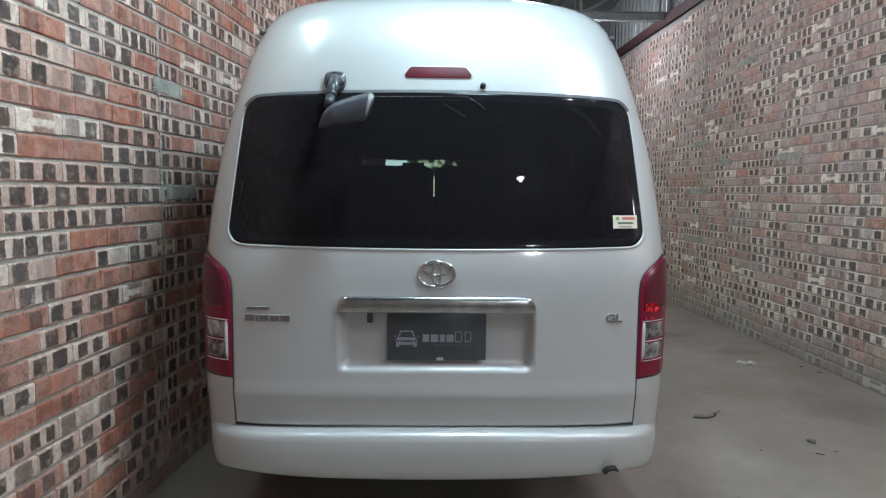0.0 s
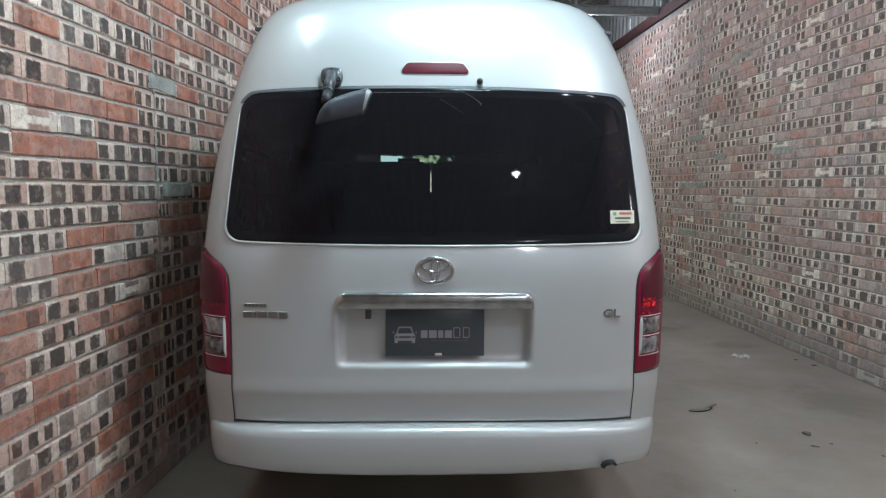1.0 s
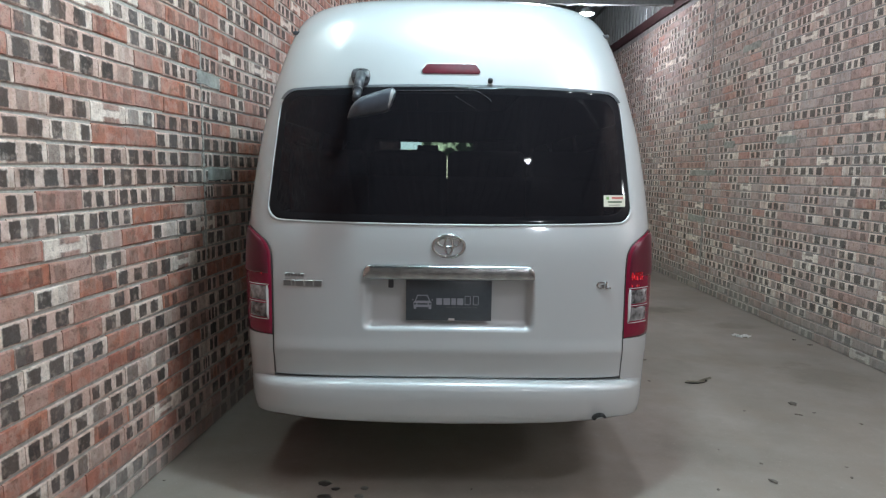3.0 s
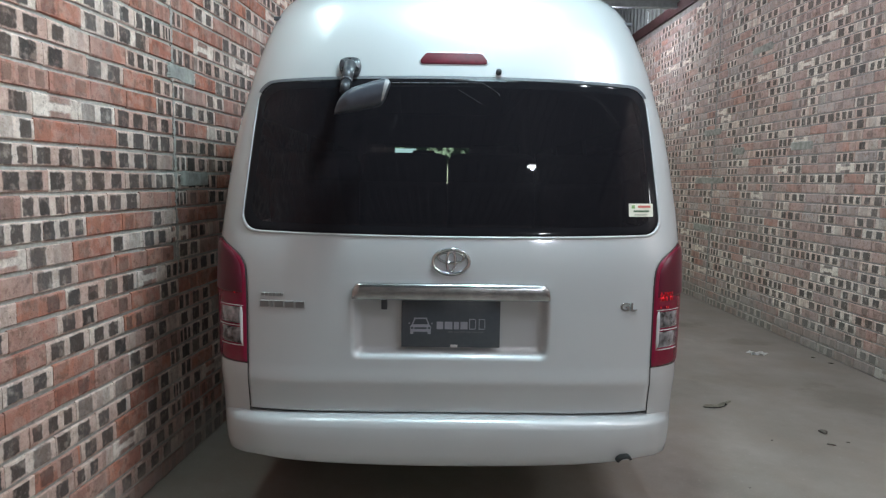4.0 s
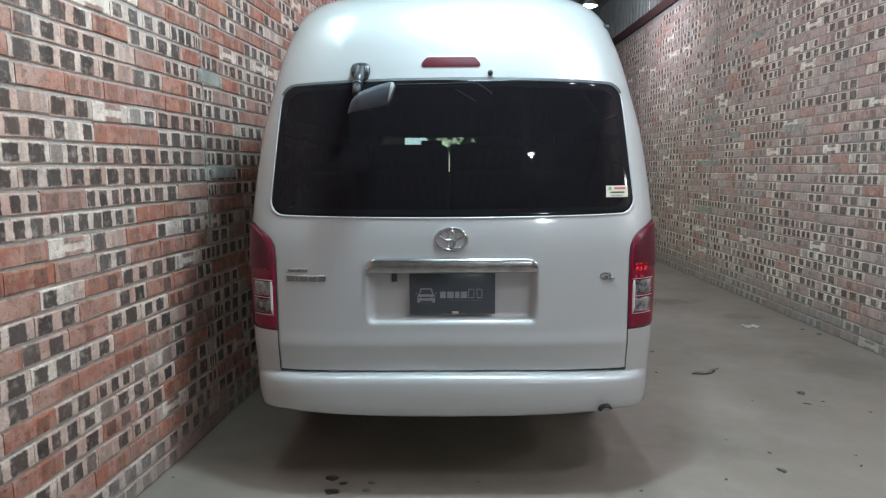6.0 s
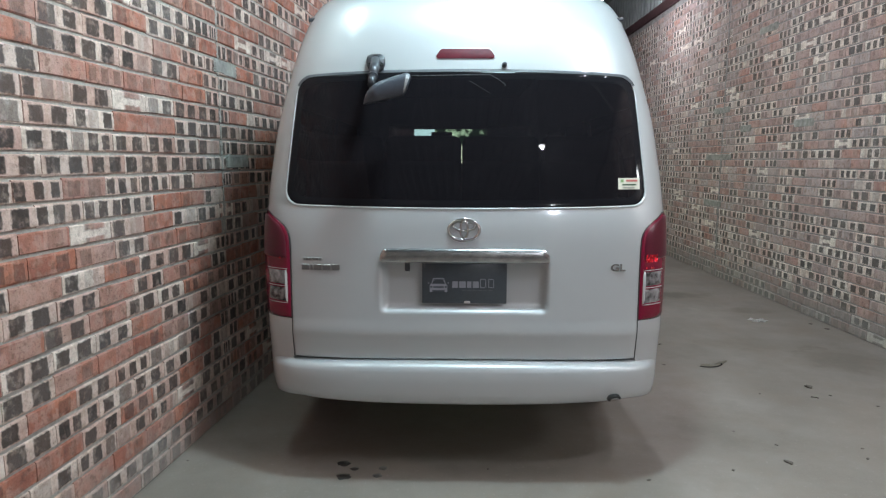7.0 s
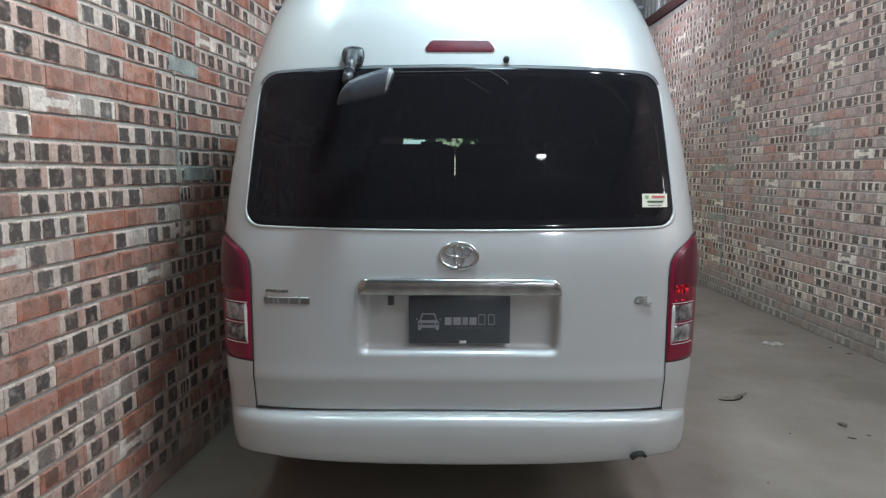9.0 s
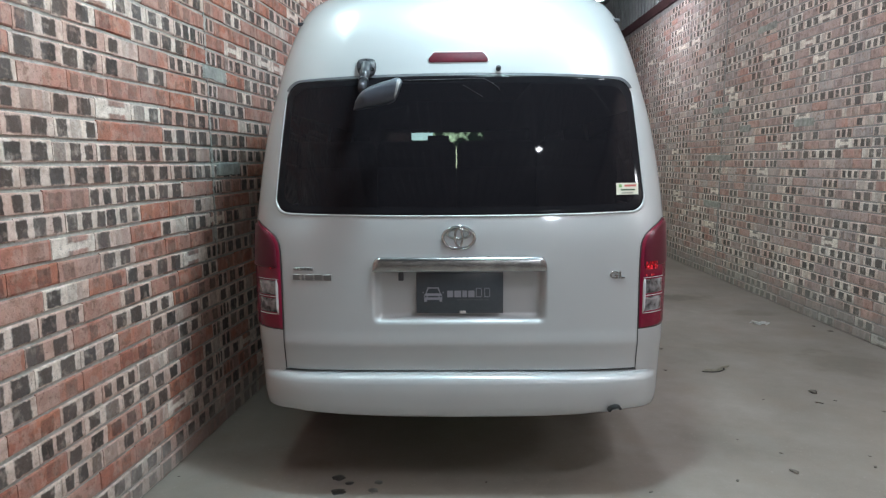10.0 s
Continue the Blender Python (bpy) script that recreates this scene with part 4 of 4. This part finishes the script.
# letter badges: plain bars, and the grade letters
def badge(name, rects, mat, label):
    b_ = bmesh.new()
    for x0, x1, z0, z1 in rects:
        y_ = skin((x0 + x1) / 2, (z0 + z1) / 2)
        box(b_, x0, x1, y_ - 0.005, y_ + 0.003, z0, z1, bevel=0.0012, segments=1)
    return part(name, b_, mat, gate, label, smooth=False)


for k in range(6):
    badge("badge_bar", [(-0.742 + 0.0155 * k, -0.742 + 0.0155 * k + 0.0125, 1.070, 1.083)], BADGE, "small chrome bar")
for o, w_ in ((0, 0.034), (0.042, 0.01), (0.060, 0.034), (0.102, 0.034), (0.144, 0.034)):
    badge("badge_bar", [(-0.748 + o, -0.748 + o + w_, 1.026, 1.052)], BADGE, "chrome bar")
text = bpy.data.curves.new("grade_letters", "FONT")
text.body, text.size, text.extrude, text.bevel_depth = "GL", 0.044, 0.003, 0.0012
lettering = new("grade_letters", text)
lettering.matrix_world = pose(0.664, skin(0.70, 1.045) - 0.004, 1.029, 90, 0, 2.2) @ Matrix.Diagonal((1.25, 1, 1, 1))
dg = bpy.context.evaluated_depsgraph_get()
data = bpy.data.meshes.new_from_object(lettering.evaluated_get(dg))
m_ = lettering.matrix_world.copy()
bpy.data.objects.remove(lettering)
grade = new("grade_letters", data)
data.materials.clear()
data.materials.append(CHROME)
grade.matrix_world = m_
grade.parent = gate
tagged(grade, "chrome letters GL")

# high brake lamp, washer nozzle
def rounded(b_, cx, cz, a, b, r, lift0, lift1, taper=0.0):
    pts = []
    for k in range(48):
        t = math.tau * k / 48
        ct, st = math.cos(t), math.sin(t)
        px_ = cx + math.copysign(min(abs(ct) * 1.6, 1.0), ct) * (a - r) + ct * r
        pz_ = cz + math.copysign(min(abs(st) * 1.6, 1.0), st) * (b - r) + st * r
        px_ += -taper * (pz_ - cz) / b * math.copysign(1, px_ - cx)
        pts.append((px_, pz_))
    top = [on_skin(x, z, lift1) for x, z in pts]
    mid = [on_skin(cx + (x - cx) * 1.0, z, lift0) for x, z in pts]
    inner_ = [on_skin(cx + (x - cx) * 0.93, cz + (z - cz) * 0.8, lift1 * 1.3) for x, z in pts]
    vs_ = lattice(b_, [mid, top, inner_], closed=True)
    b_.faces.new(vs_[-1])
    return b_


def brake_lamp(grow, lift0, lift1, mat, name, label):
    """A flat lens, wider below than above, with rounded ends."""
    pts = []
    for cx, cz, r, a0 in ((0.121, 1.997, 0.012, -90), (0.1, 2.009, 0.022, 36), (-0.1, 2.009, 0.022, 90), (-0.121, 1.997, 0.012, 144)):
        for k in range(9):
            q = math.radians(a0 + (54 if abs(cx) < 0.11 else 126) * k / 8)
            pts.append((cx + (r + grow) * math.cos(q), cz + (r + grow) * math.sin(q)))
    rim = [on_skin(x, z, lift0) for x, z in pts]
    top_ = [on_skin(x, z, lift1) for x, z in pts]
    in_ = [on_skin(x * 0.97, 2.007 + (z - 2.007) * 0.86, lift1 + 0.0012) for x, z in pts]
    b_ = bmesh.new()
    vs_ = lattice(b_, [rim, top_, in_], closed=True)
    b_.faces.new(vs_[-1])
    return part(name, b_, mat, gate, label)


brake_lamp(0.0, -0.004, 0.003, BRAKE, "brake_lamp", "long dark red high brake lamp")
brake_lamp(0.005, -0.004, 0.0008, PAINT, "lamp_surround", "white rim round the brake lamp")
c = on_skin(0.178, 1.955, 0)
bm = lathe(bmesh.new(), [(0.0, 0.022), (0.008, 0.02), (0.012, 0.012), (0.012, 0.0), (0.018, -0.004)], Matrix.Translation(c) @ normal_at(0.178, 1.955).to_track_quat("Z", "Y").to_matrix().to_4x4(), 14)
part("washer_nozzle", bm, PLASTIC, gate, "small black washer nozzle")

# under-view mirror on its arm
bm = bmesh.new()
rounded(bm, -0.409, 1.962, 0.042, 0.040, 0.03, -0.004, 0.016, -0.004)
foot = part("mirror_foot", bm, ARM, gate, "black mirror foot with three screws")
for dx, dz in ((0.0, 0.026), (-0.029, -0.010), (0.029, -0.010)):
    c = on_skin(-0.409 + dx, 1.962 + dz, 0.02)
    part("screw", lathe(bmesh.new(), [(0.009, 0.0), (0.009, 0.004), (0.005, 0.005), (0.004, 0.002), (0.0, 0.002)], Matrix.Translation(c) @ normal_at(-0.409, 1.962).to_track_quat("Z", "Y").to_matrix().to_4x4(), 12), RUBBER, foot)
bm = bmesh.new()
arm_a, arm_b = Vector((-0.408, 0.125, 1.974)), Vector((-0.408, -0.04, 1.848))
elbow = arm_a.lerp(arm_b, 0.66)
tube(bm, arm_a, elbow, 0.0225, 0.0205, 20)
tube(bm, elbow, arm_b, 0.0175, 0.0175, 20)
lathe(bm, [(0.0175, -0.006), (0.0225, -0.004), (0.0225, 0.004), (0.0175, 0.006)], Matrix.Translation(elbow) @ (arm_b - arm_a).to_track_quat('Z', 'Y').to_matrix().to_4x4(), 20)
part("mirror_arm", bm, ARM, foot, "black mirror arm")
# housing: a wedge with a blunt end, thin at its low tip
rows = []
TOPS = [(0.0, -0.437, 1.764), (0.06, -0.428, 1.795), (0.15, -0.412, 1.822), (0.3, -0.38, 1.849), (0.55, -0.325, 1.870), (0.8, -0.275, 1.884), (0.93, -0.246, 1.890), (1.0, -0.234, 1.878)]
LOWS = [(0.0, -0.436, 1.760), (0.06, -0.422, 1.761), (0.15, -0.400, 1.766), (0.3, -0.362, 1.772), (0.55, -0.320, 1.780), (0.8, -0.285, 1.788), (0.93, -0.266, 1.797), (1.0, -0.258, 1.812)]
for k in range(25):
    e = k / 24
    tx, tz = lerp_table([(a, b) for a, b, _ in TOPS], e), lerp_table([(a, c) for a, _, c in TOPS], e)
    lx, lz = lerp_table([(a, b) for a, b, _ in LOWS], e), lerp_table([(a, c) for a, _, c in LOWS], e)
    mid, half = Vector(((tx + lx) / 2, -0.085, (tz + lz) / 2)), Vector(((tx - lx) / 2, 0, (tz - lz) / 2))
    deep = 0.045 * min(1.0, math.sqrt(max(0.02, e * 4))) * (1.0 if e < 0.93 else 0.9)
    ring_ = []
    for q in range(28):
        t = math.tau * q / 28
        ct, st = math.cos(t), math.sin(t)
        ring_.append(mid + half * math.copysign(abs(ct) ** 0.7, ct) + Vector((0, -deep * math.copysign(abs(st) ** 0.8, st), 0)))
    rows.append(ring_)
bm = bmesh.new()
vs = lattice(bm, rows, closed=True)
bm.faces.new(vs[0])
bm.faces.new(vs[-1])
shell = part("mirror_shell", bm, MIRROR_SHELL, foot, "black rounded mirror shell")
ringa = [Vector((-0.43 + 0.195 * a, -0.05 + 0.01 * a, 1.772 + 0.10 * a - 0.02 * b)) for a, b in ((0.02, 0.0), (0.5, 0.9), (0.95, 1.0), (0.98, -0.5), (0.5, -1.0), (0.15, -0.8))]
bm = bmesh.new()
bm.faces.new([bm.verts.new(p_ + Vector((0, 0.012, -0.01))) for p_ in ringa])
part("mirror_glass", bm, FRIT, foot, "convex mirror glass")
trim = bmesh.new()
lattice(trim, [[p_ + Vector((0.0015, -0.0012, 0.0)) for p_ in row[3:12]] for row in rows[22:25]])
part("mirror_trim", trim, TRIM_PALE, foot, "pale end trim")

# roof-side clips
for s in (-1, 1):
    z = 2.205
    c = plan(s * math.radians(62), z)
    part("roof_clip", boxes((c.x - 0.02, c.x + 0.02, c.y - 0.012, c.y + 0.012, z - 0.008, z + 0.008), bevel=0.003), PLASTIC, van, "small black clip at the roof joint")

# thin strip along the top of the glass, bent down at its end
def strip(points, r, label):
    b_ = bmesh.new()
    for (x0, z0), (x1, z1) in zip(points, points[1:]):
        n_ = max(2, int(abs(x1 - x0) / 0.04) + 1)
        for k in range(n_):
            a, c = k / n_, (k + 1) / n_
            tube(b_, on_skin(x0 + (x1 - x0) * a, z0 + (z1 - z0) * a, 0.0045), on_skin(x0 + (x1 - x0) * c, z0 + (z1 - z0) * c, 0.0045), r, sides=8)
    return part("glass_strip", b_, STRIP, gate, label)


strip([(-0.25, 1.906), (0.095, 1.911), (0.115, 1.91), (0.15, 1.89), (0.181, 1.866), (0.18, 1.858)], 0.0016, "thin grey strip along the top of the glass")
# grey line standing in for a wire mirrored faintly in the glass
strip([(0.02, 1.883), (0.11, 1.828)], 0.0006, "thin line put in for a faint reflection across the corner of the glass")

# sticker on the glass
def sticker():
    cx, cz = 0.742, 1.421
    def sheet(name, x0, x1, z0, z1, lift, mat, label=""):
        b_ = bmesh.new()
        n_ = 4
        lattice(b_, [[on_skin(x0 + (x1 - x0) * k / n_, z, lift) for k in range(n_ + 1)] for z in (z0, z1)])
        return part(name, b_, mat, base if name != "window_sticker" else gate, label, smooth=False)
    base = None
    base = sheet("window_sticker", cx - 0.051, cx + 0.051, cz - 0.0255, cz + 0.0255, 0.005, simple("sticker_paper", (0.66, 0.63, 0.52), 0.6, grain=0.06, scale=40), "cream dealer sticker with red and dark bars")
    sheet("sticker_bar", cx - 0.014, cx + 0.04, cz + 0.009, cz + 0.018, 0.0062, simple("sticker_red", (0.5, 0.12, 0.1), 0.6, grain=0.1), "red bar")
    sheet("sticker_bar", cx - 0.04, cx - 0.026, cz + 0.006, cz + 0.019, 0.0062, simple("sticker_green", (0.2, 0.33, 0.12), 0.6, grain=0.1), "green bar")
    sheet("sticker_bar", cx - 0.032, cx + 0.034, cz - 0.008, cz - 0.001, 0.0062, simple("sticker_dark", (0.06, 0.1, 0.05), 0.6, grain=0.1), "dark bar")
    sheet("sticker_bar", cx - 0.028, cx + 0.026, cz - 0.0205, cz - 0.0165, 0.0062, simple("sticker_grey", (0.25, 0.25, 0.2), 0.6, grain=0.1), "thin bar")


sticker()

# underside, exhaust, wheels, cabin
part("underbody", boxes((-0.72, 0.72, 0.35, 5.1, 0.36, 0.46), (-0.55, 0.55, 0.12, 0.6, 0.43, 0.55)), DARK, van, "dark underbody", smooth=False)
bm = bmesh.new()
rows = []
for y in (-0.057, -0.04, -0.03):
    for r in (0.030,):
        rows.append([Vector((0.692 + r * math.cos(q) * 1.05, y + 0.012 * abs(math.cos(q)), 0.433 + 0.004 * math.cos(q) + r * math.sin(q))) for q in [math.radians(18 + 150 * k / 20) for k in range(21)]])
rows = [[Vector((0.692 + 0.021 * math.cos(q), p_.y, 0.431 + 0.004 * math.cos(q) + 0.021 * math.sin(q))) for p_, q in zip(rows[0], [math.radians(18 + 150 * k / 20) for k in range(21)])]] + rows
lattice(bm, rows)
part("exhaust_pipe", bm, DARK, van, "dark exhaust tip below the bumper")


def wheel(x, y, s):
    m = pose(x, y, 0.335, 0, 90 * s, 0)
    tyre = part("wheel", lathe(bmesh.new(), [(0.2, -0.09), (0.29, -0.1), (0.325, -0.085), (0.335, -0.05), (0.335, 0.05), (0.325, 0.085), (0.29, 0.1), (0.2, 0.09)], m, 40), RUBBER, van, "black road wheel")
    part("rim", lathe(bmesh.new(), [(0.2, 0.085), (0.185, 0.05), (0.12, 0.06), (0.06, 0.075), (0.0, 0.075)], m, 40), SILVER, tyre, "silver steel rim")


for y in (1.15, 4.3):
    wheel(-0.82, y, -1)
    wheel(0.82, y, 1)

# side glass and windscreen
for s in (-1, 1):
    for y0, y1 in ((0.62, 1.72), (1.78, 2.82), (2.88, 3.92)):
        bm = bmesh.new()
        lattice(bm, [[Vector((s * (half_width(z) + 0.003), y, z)) for y in (y0, (y0 + y1) / 2, y1)] for z in (1.28, 1.4, 1.55, 1.7, 1.84)])
        part("side_window", bm, TINT, van, "dark tinted side glass")
bm = bmesh.new()
lattice(bm, [[Vector((a * 0.82, lerp_table(FRONT_TABLE, z) + 0.002 - 0.12 * abs(a) ** 4, z)) for a in [k / 8 for k in range(-8, 9)]] for z in (1.24, 1.4, 1.6, 1.8, 1.92)])
part("windscreen", bm, CLEAR, van, "clear windscreen")
part("cabin_floor", boxes((-0.88, 0.88, 0.3, 4.9, 0.62, 0.66)), CABIN, van, smooth=False)
part("dashboard", boxes((-0.85, 0.85, 4.45, 5.0, 0.66, 1.22), bevel=0.05), CABIN, van)
part("headliner", boxes((-0.62, 0.62, 0.5, 4.2, 2.2, 2.22)), CABIN, van, smooth=False)


def seat(x, y, high=1.28):
    b_ = boxes((x - 0.23, x + 0.23, y - 0.02, y + 0.46, 0.95, 1.08), bevel=0.04)
    s = part("seat", b_, FABRIC, van, "dark fabric passenger seat")
    part("backrest", boxes((x - 0.22, x + 0.22, y - 0.12, y, 1.0, high + 0.3), bevel=0.045), FABRIC, s)
    part("headrest", boxes((x - 0.2125, x + 0.2125, y - 0.11, y - 0.02, high + 0.24, high + 0.42), bevel=0.04), FABRIC, s)


for x in (-0.66, -0.225, 0.205, 0.64):
    seat(x, 0.78, 1.24)
for y in (1.6, 2.4, 3.15):
    for x in (-0.68, -0.25, 0.58):
        seat(x, y, 1.22)
for x in (-0.5, 0.5):
    seat(x, 3.9, 1.24)
bm = boxes((-0.33, -0.09, 4.5, 4.53, 1.78, 1.85), bevel=0.012)
part("cabin_mirror", bm, CABIN, van, "black rear-view mirror")

# ---- walls of brick ----
wall_left = brick_wall("wall_left", M_LEFT, -6.9, 8.6, 4.6, (0.88,), (-1.0, 1.0), "mottled brick wall of orange, pale and charred bricks", 11, BRICKS_LEFT, 0.009, MORTAR, 0.003)
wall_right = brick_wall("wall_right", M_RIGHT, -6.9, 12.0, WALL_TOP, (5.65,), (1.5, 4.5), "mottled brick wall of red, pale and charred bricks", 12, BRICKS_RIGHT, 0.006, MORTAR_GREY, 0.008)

# cement smeared over some bricks and along the toothed seams
def cement_patch(u, z, wide, tall, seed, wall=None, mat=None):
    rng = random.Random(seed)
    b_ = bmesh.new()
    cells = 9
    lift = 0.0105 if mat else 0.0145 if wall is None else 0.0115
    rows_ = []
    for k in range(cells + 1):
        e = k / cells
        half = wide / 2 * (1 - abs(2 * e - 1) ** 8 * 0.15)
        rows_.append([Vector((u + half * a + rng.uniform(-0.01, 0.01), lift if abs(a) < 0.9 and 0 < k < cells else 0.004, z + tall * (e - 0.5) + rng.uniform(-0.006, 0.006))) for a in (-1, -0.8, -0.4, 0, 0.4, 0.8, 1)])
    lattice(b_, rows_)
    return part("cement_patch", b_, mat or CEMENT, wall or wall_left, "greenish grey cement smeared on bricks", smooth=False)


CEMENT = simple("old_cement", (0.34, 0.335, 0.305), 0.92, grain=0.4, scale=22, bump=0.7)
cement_patch(0.98, 2.058, 0.34, 0.085, 5)
cement_patch(1.1, 1.515, 0.36, 0.085, 6)
seam_rng = random.Random(21)
for k in range(11, 50):
    cement_patch(0.885, 0.045 + COURSE * k, seam_rng.uniform(0.008, 0.03), 0.1, 30 + k, mat=MORTAR)
for u, z, wide in ((5.72, 2.19, 0.5), (5.75, 1.58, 0.85), (5.85, 0.965, 0.6), (3.75, 1.915, 0.4), (5.0, 1.92, 0.3), (4.6, 3.0, 0.45)):
    cement_patch(u, z, wide, 0.085, int(100 * u), wall_right)
for k in range(2, 43):
    cement_patch(5.64, 0.045 + COURSE * k, seam_rng.uniform(0.02, 0.05), 0.1, 90 + k, wall_right, MORTAR_GREY)

# ---- litter and stains on the floor ----


def stain(x, y, r, seed, mat):
    rng = random.Random(seed)
    pts = [(x + r * (1 + rng.uniform(-0.2, 0.2)) * math.cos(q) * 1.15, y + r * (1 + rng.uniform(-0.2, 0.2)) * math.sin(q)) for q in [math.tau * k / 18 for k in range(18)]]
    b_ = bmesh.new()
    lattice(b_, [[(a, b, 0.0005) for a, b in pts], [(x + (a - x) * 0.85, y + (b - y) * 0.85, 0.0042) for a, b in pts]], closed=True)
    b_.verts.ensure_lookup_table()
    b_.faces.new(b_.verts[18:36])
    ob = finish("oil_stain", b_, mat)
    return tagged(ob, "dark round oil drip on the concrete floor", "stain", "oil drips")


OIL = simple("oil_drip", (0.05, 0.045, 0.04), 0.35, grain=0.3, scale=60)
OIL_OLD = simple("old_drip", (0.13, 0.125, 0.11), 0.6, grain=0.3, scale=60)
for k, (x, y, r, mat) in enumerate([(-0.596, 0.181, 0.028, OIL), (-0.533, 0.126, 0.018, OIL), (-0.575, 0.045, 0.03, OIL), (-0.393, 0.136, 0.018, OIL_OLD), (-0.41, 0.06, 0.02, OIL_OLD)]):
    stain(x, y, r, k, mat)


def clod(name, x, y, size, seed, mat, label, category, flatness=0.3):
    """A small lump with an uneven outline, resting on the floor."""
    rng = random.Random(seed)
    b_ = bmesh.new()
    bmesh.ops.create_icosphere(b_, subdivisions=2, radius=1.0)
    off = Vector((rng.random() * 9, rng.random() * 9, rng.random() * 9))
    for v in b_.verts:
        q = 1 + 0.55 * noise.noise(v.co * 1.6 + off)
        v.co = Vector((v.co.x * size * q * 1.3, v.co.y * size * q * 0.8, v.co.z * size * flatness * q))
    low = min(v.co.z for v in b_.verts)
    turn = Matrix.Rotation(rng.random() * math.pi, 4, "Z")
    for v in b_.verts:
        v.co = turn @ v.co + Vector((x, y, -low * 0.8))
    return tagged(finish(name, b_, mat), label, category)


DIRT = simple("dark_dirt", (0.14, 0.12, 0.10), 0.9, grain=0.35, scale=90, bump=0.5)
LEAF = simple("dry_leaf", (0.3, 0.27, 0.215), 0.8, grain=0.35, scale=50)
PAPER = simple("paper_scrap", (0.78, 0.77, 0.74), 0.8, grain=0.1, scale=40)
clod("dirt_clod", 2.37, 1.352, 0.026, 21, DIRT, "small dark clod of dirt on the floor", "clod")
for k, (x, y, r) in enumerate([(1.668, 0.25, 0.026), (1.708, 0.453, 0.011), (1.541, 1.808, 0.014), (1.682, 2.354, 0.02), (3.325, 3.067, 0.018), (3.377, 2.887, 0.022), (2.43, 1.20, 0.012), (2.62, 1.02, 0.012), (-1.40, 0.19, 0.008), (1.35, 0.16, 0.012), (2.1, 0.3, 0.012), (2.15, 0.42, 0.01), (0.9, 0.05, 0.012), (0.13, 0.14, 0.008), (1.98, 1.22, 0.01), (1.55, 0.62, 0.008)]):
    tagged(clod("floor_crumb", x, y, r * 0.75, 30 + k, DIRT, "tiny dark crumb of dirt on the floor", "crumb"), group="floor crumbs")


def dry_leaf():
    """A dry leaf lying almost flat, its edges curled up, drawn out to a thin tip."""
    b_ = bmesh.new()
    rows_ = []
    for k in range(19):
        e = k / 18
        x, y = 1.795 + 0.25 * e, 1.775 + 0.12 * e**1.6 - 0.012 * math.sin(e * math.pi)
        w_ = 0.027 * math.sin(math.pi * min(1.0, e * 1.15)) ** 0.8 + 0.002 if e < 0.87 else 0.003
        rows_.append([Vector((x + 0.3 * w_, y - w_, 0.006)), Vector((x + 0.1 * w_, y - w_ * 0.5, 0.003)), Vector((x, y, 0.0035)), Vector((x - 0.1 * w_, y + w_ * 0.6, 0.004)), Vector((x - 0.3 * w_, y + w_, 0.010 + 0.006 * math.sin(e * 9)))])
    lattice(b_, rows_)
    bmesh.ops.solidify(b_, geom=b_.faces[:], thickness=0.0012)
    leaf = tagged(finish("dry_leaf", b_, LEAF), "curled dry pale brown leaf on the concrete floor", "leaf")
    edge = bmesh.new()
    for a, c in zip(rows_[:14], rows_[1:14]):
        tube(edge, a[0], c[0], 0.0028, sides=6)
    part("leaf_edge", edge, DARK, leaf, "dark rim along the front edge")
    part("leaf_spot", tube(bmesh.new(), rows_[13][1], rows_[13][1] + Vector((0, 0, 0.008)), 0.006, 0.004, 8), DARK, leaf, "dark spot")
    return leaf


dry_leaf()


def scrap():
    b_ = bmesh.new()
    rng = random.Random(8)
    rows_ = []
    for i in range(7):
        rows_.append([Vector((2.80 + 0.14 * i / 6 + rng.uniform(-0.012, 0.012), 3.12 + 0.10 * k / 5 + rng.uniform(-0.012, 0.012), max(0.002, 0.03 * rng.random() ** 1.5))) for k in range(6)])
    lattice(b_, rows_)
    bmesh.ops.solidify(b_, geom=b_.faces[:], thickness=0.0012)
    return tagged(finish("paper_scrap", b_, PAPER, smooth=False), "crumpled white paper scrap on the floor", "paper")


scrap()


def twig():
    b_ = bmesh.new()
    pts = [(2.285, 1.17, 0.004), (2.305, 1.155, 0.006), (2.325, 1.15, 0.003)]
    for a, c in zip(pts, pts[1:]):
        tube(b_, a, c, 0.004, 0.003, 6)
    return tagged(finish("twig", b_, DIRT), "short dry twig lying on the concrete floor", "twig")


twig()
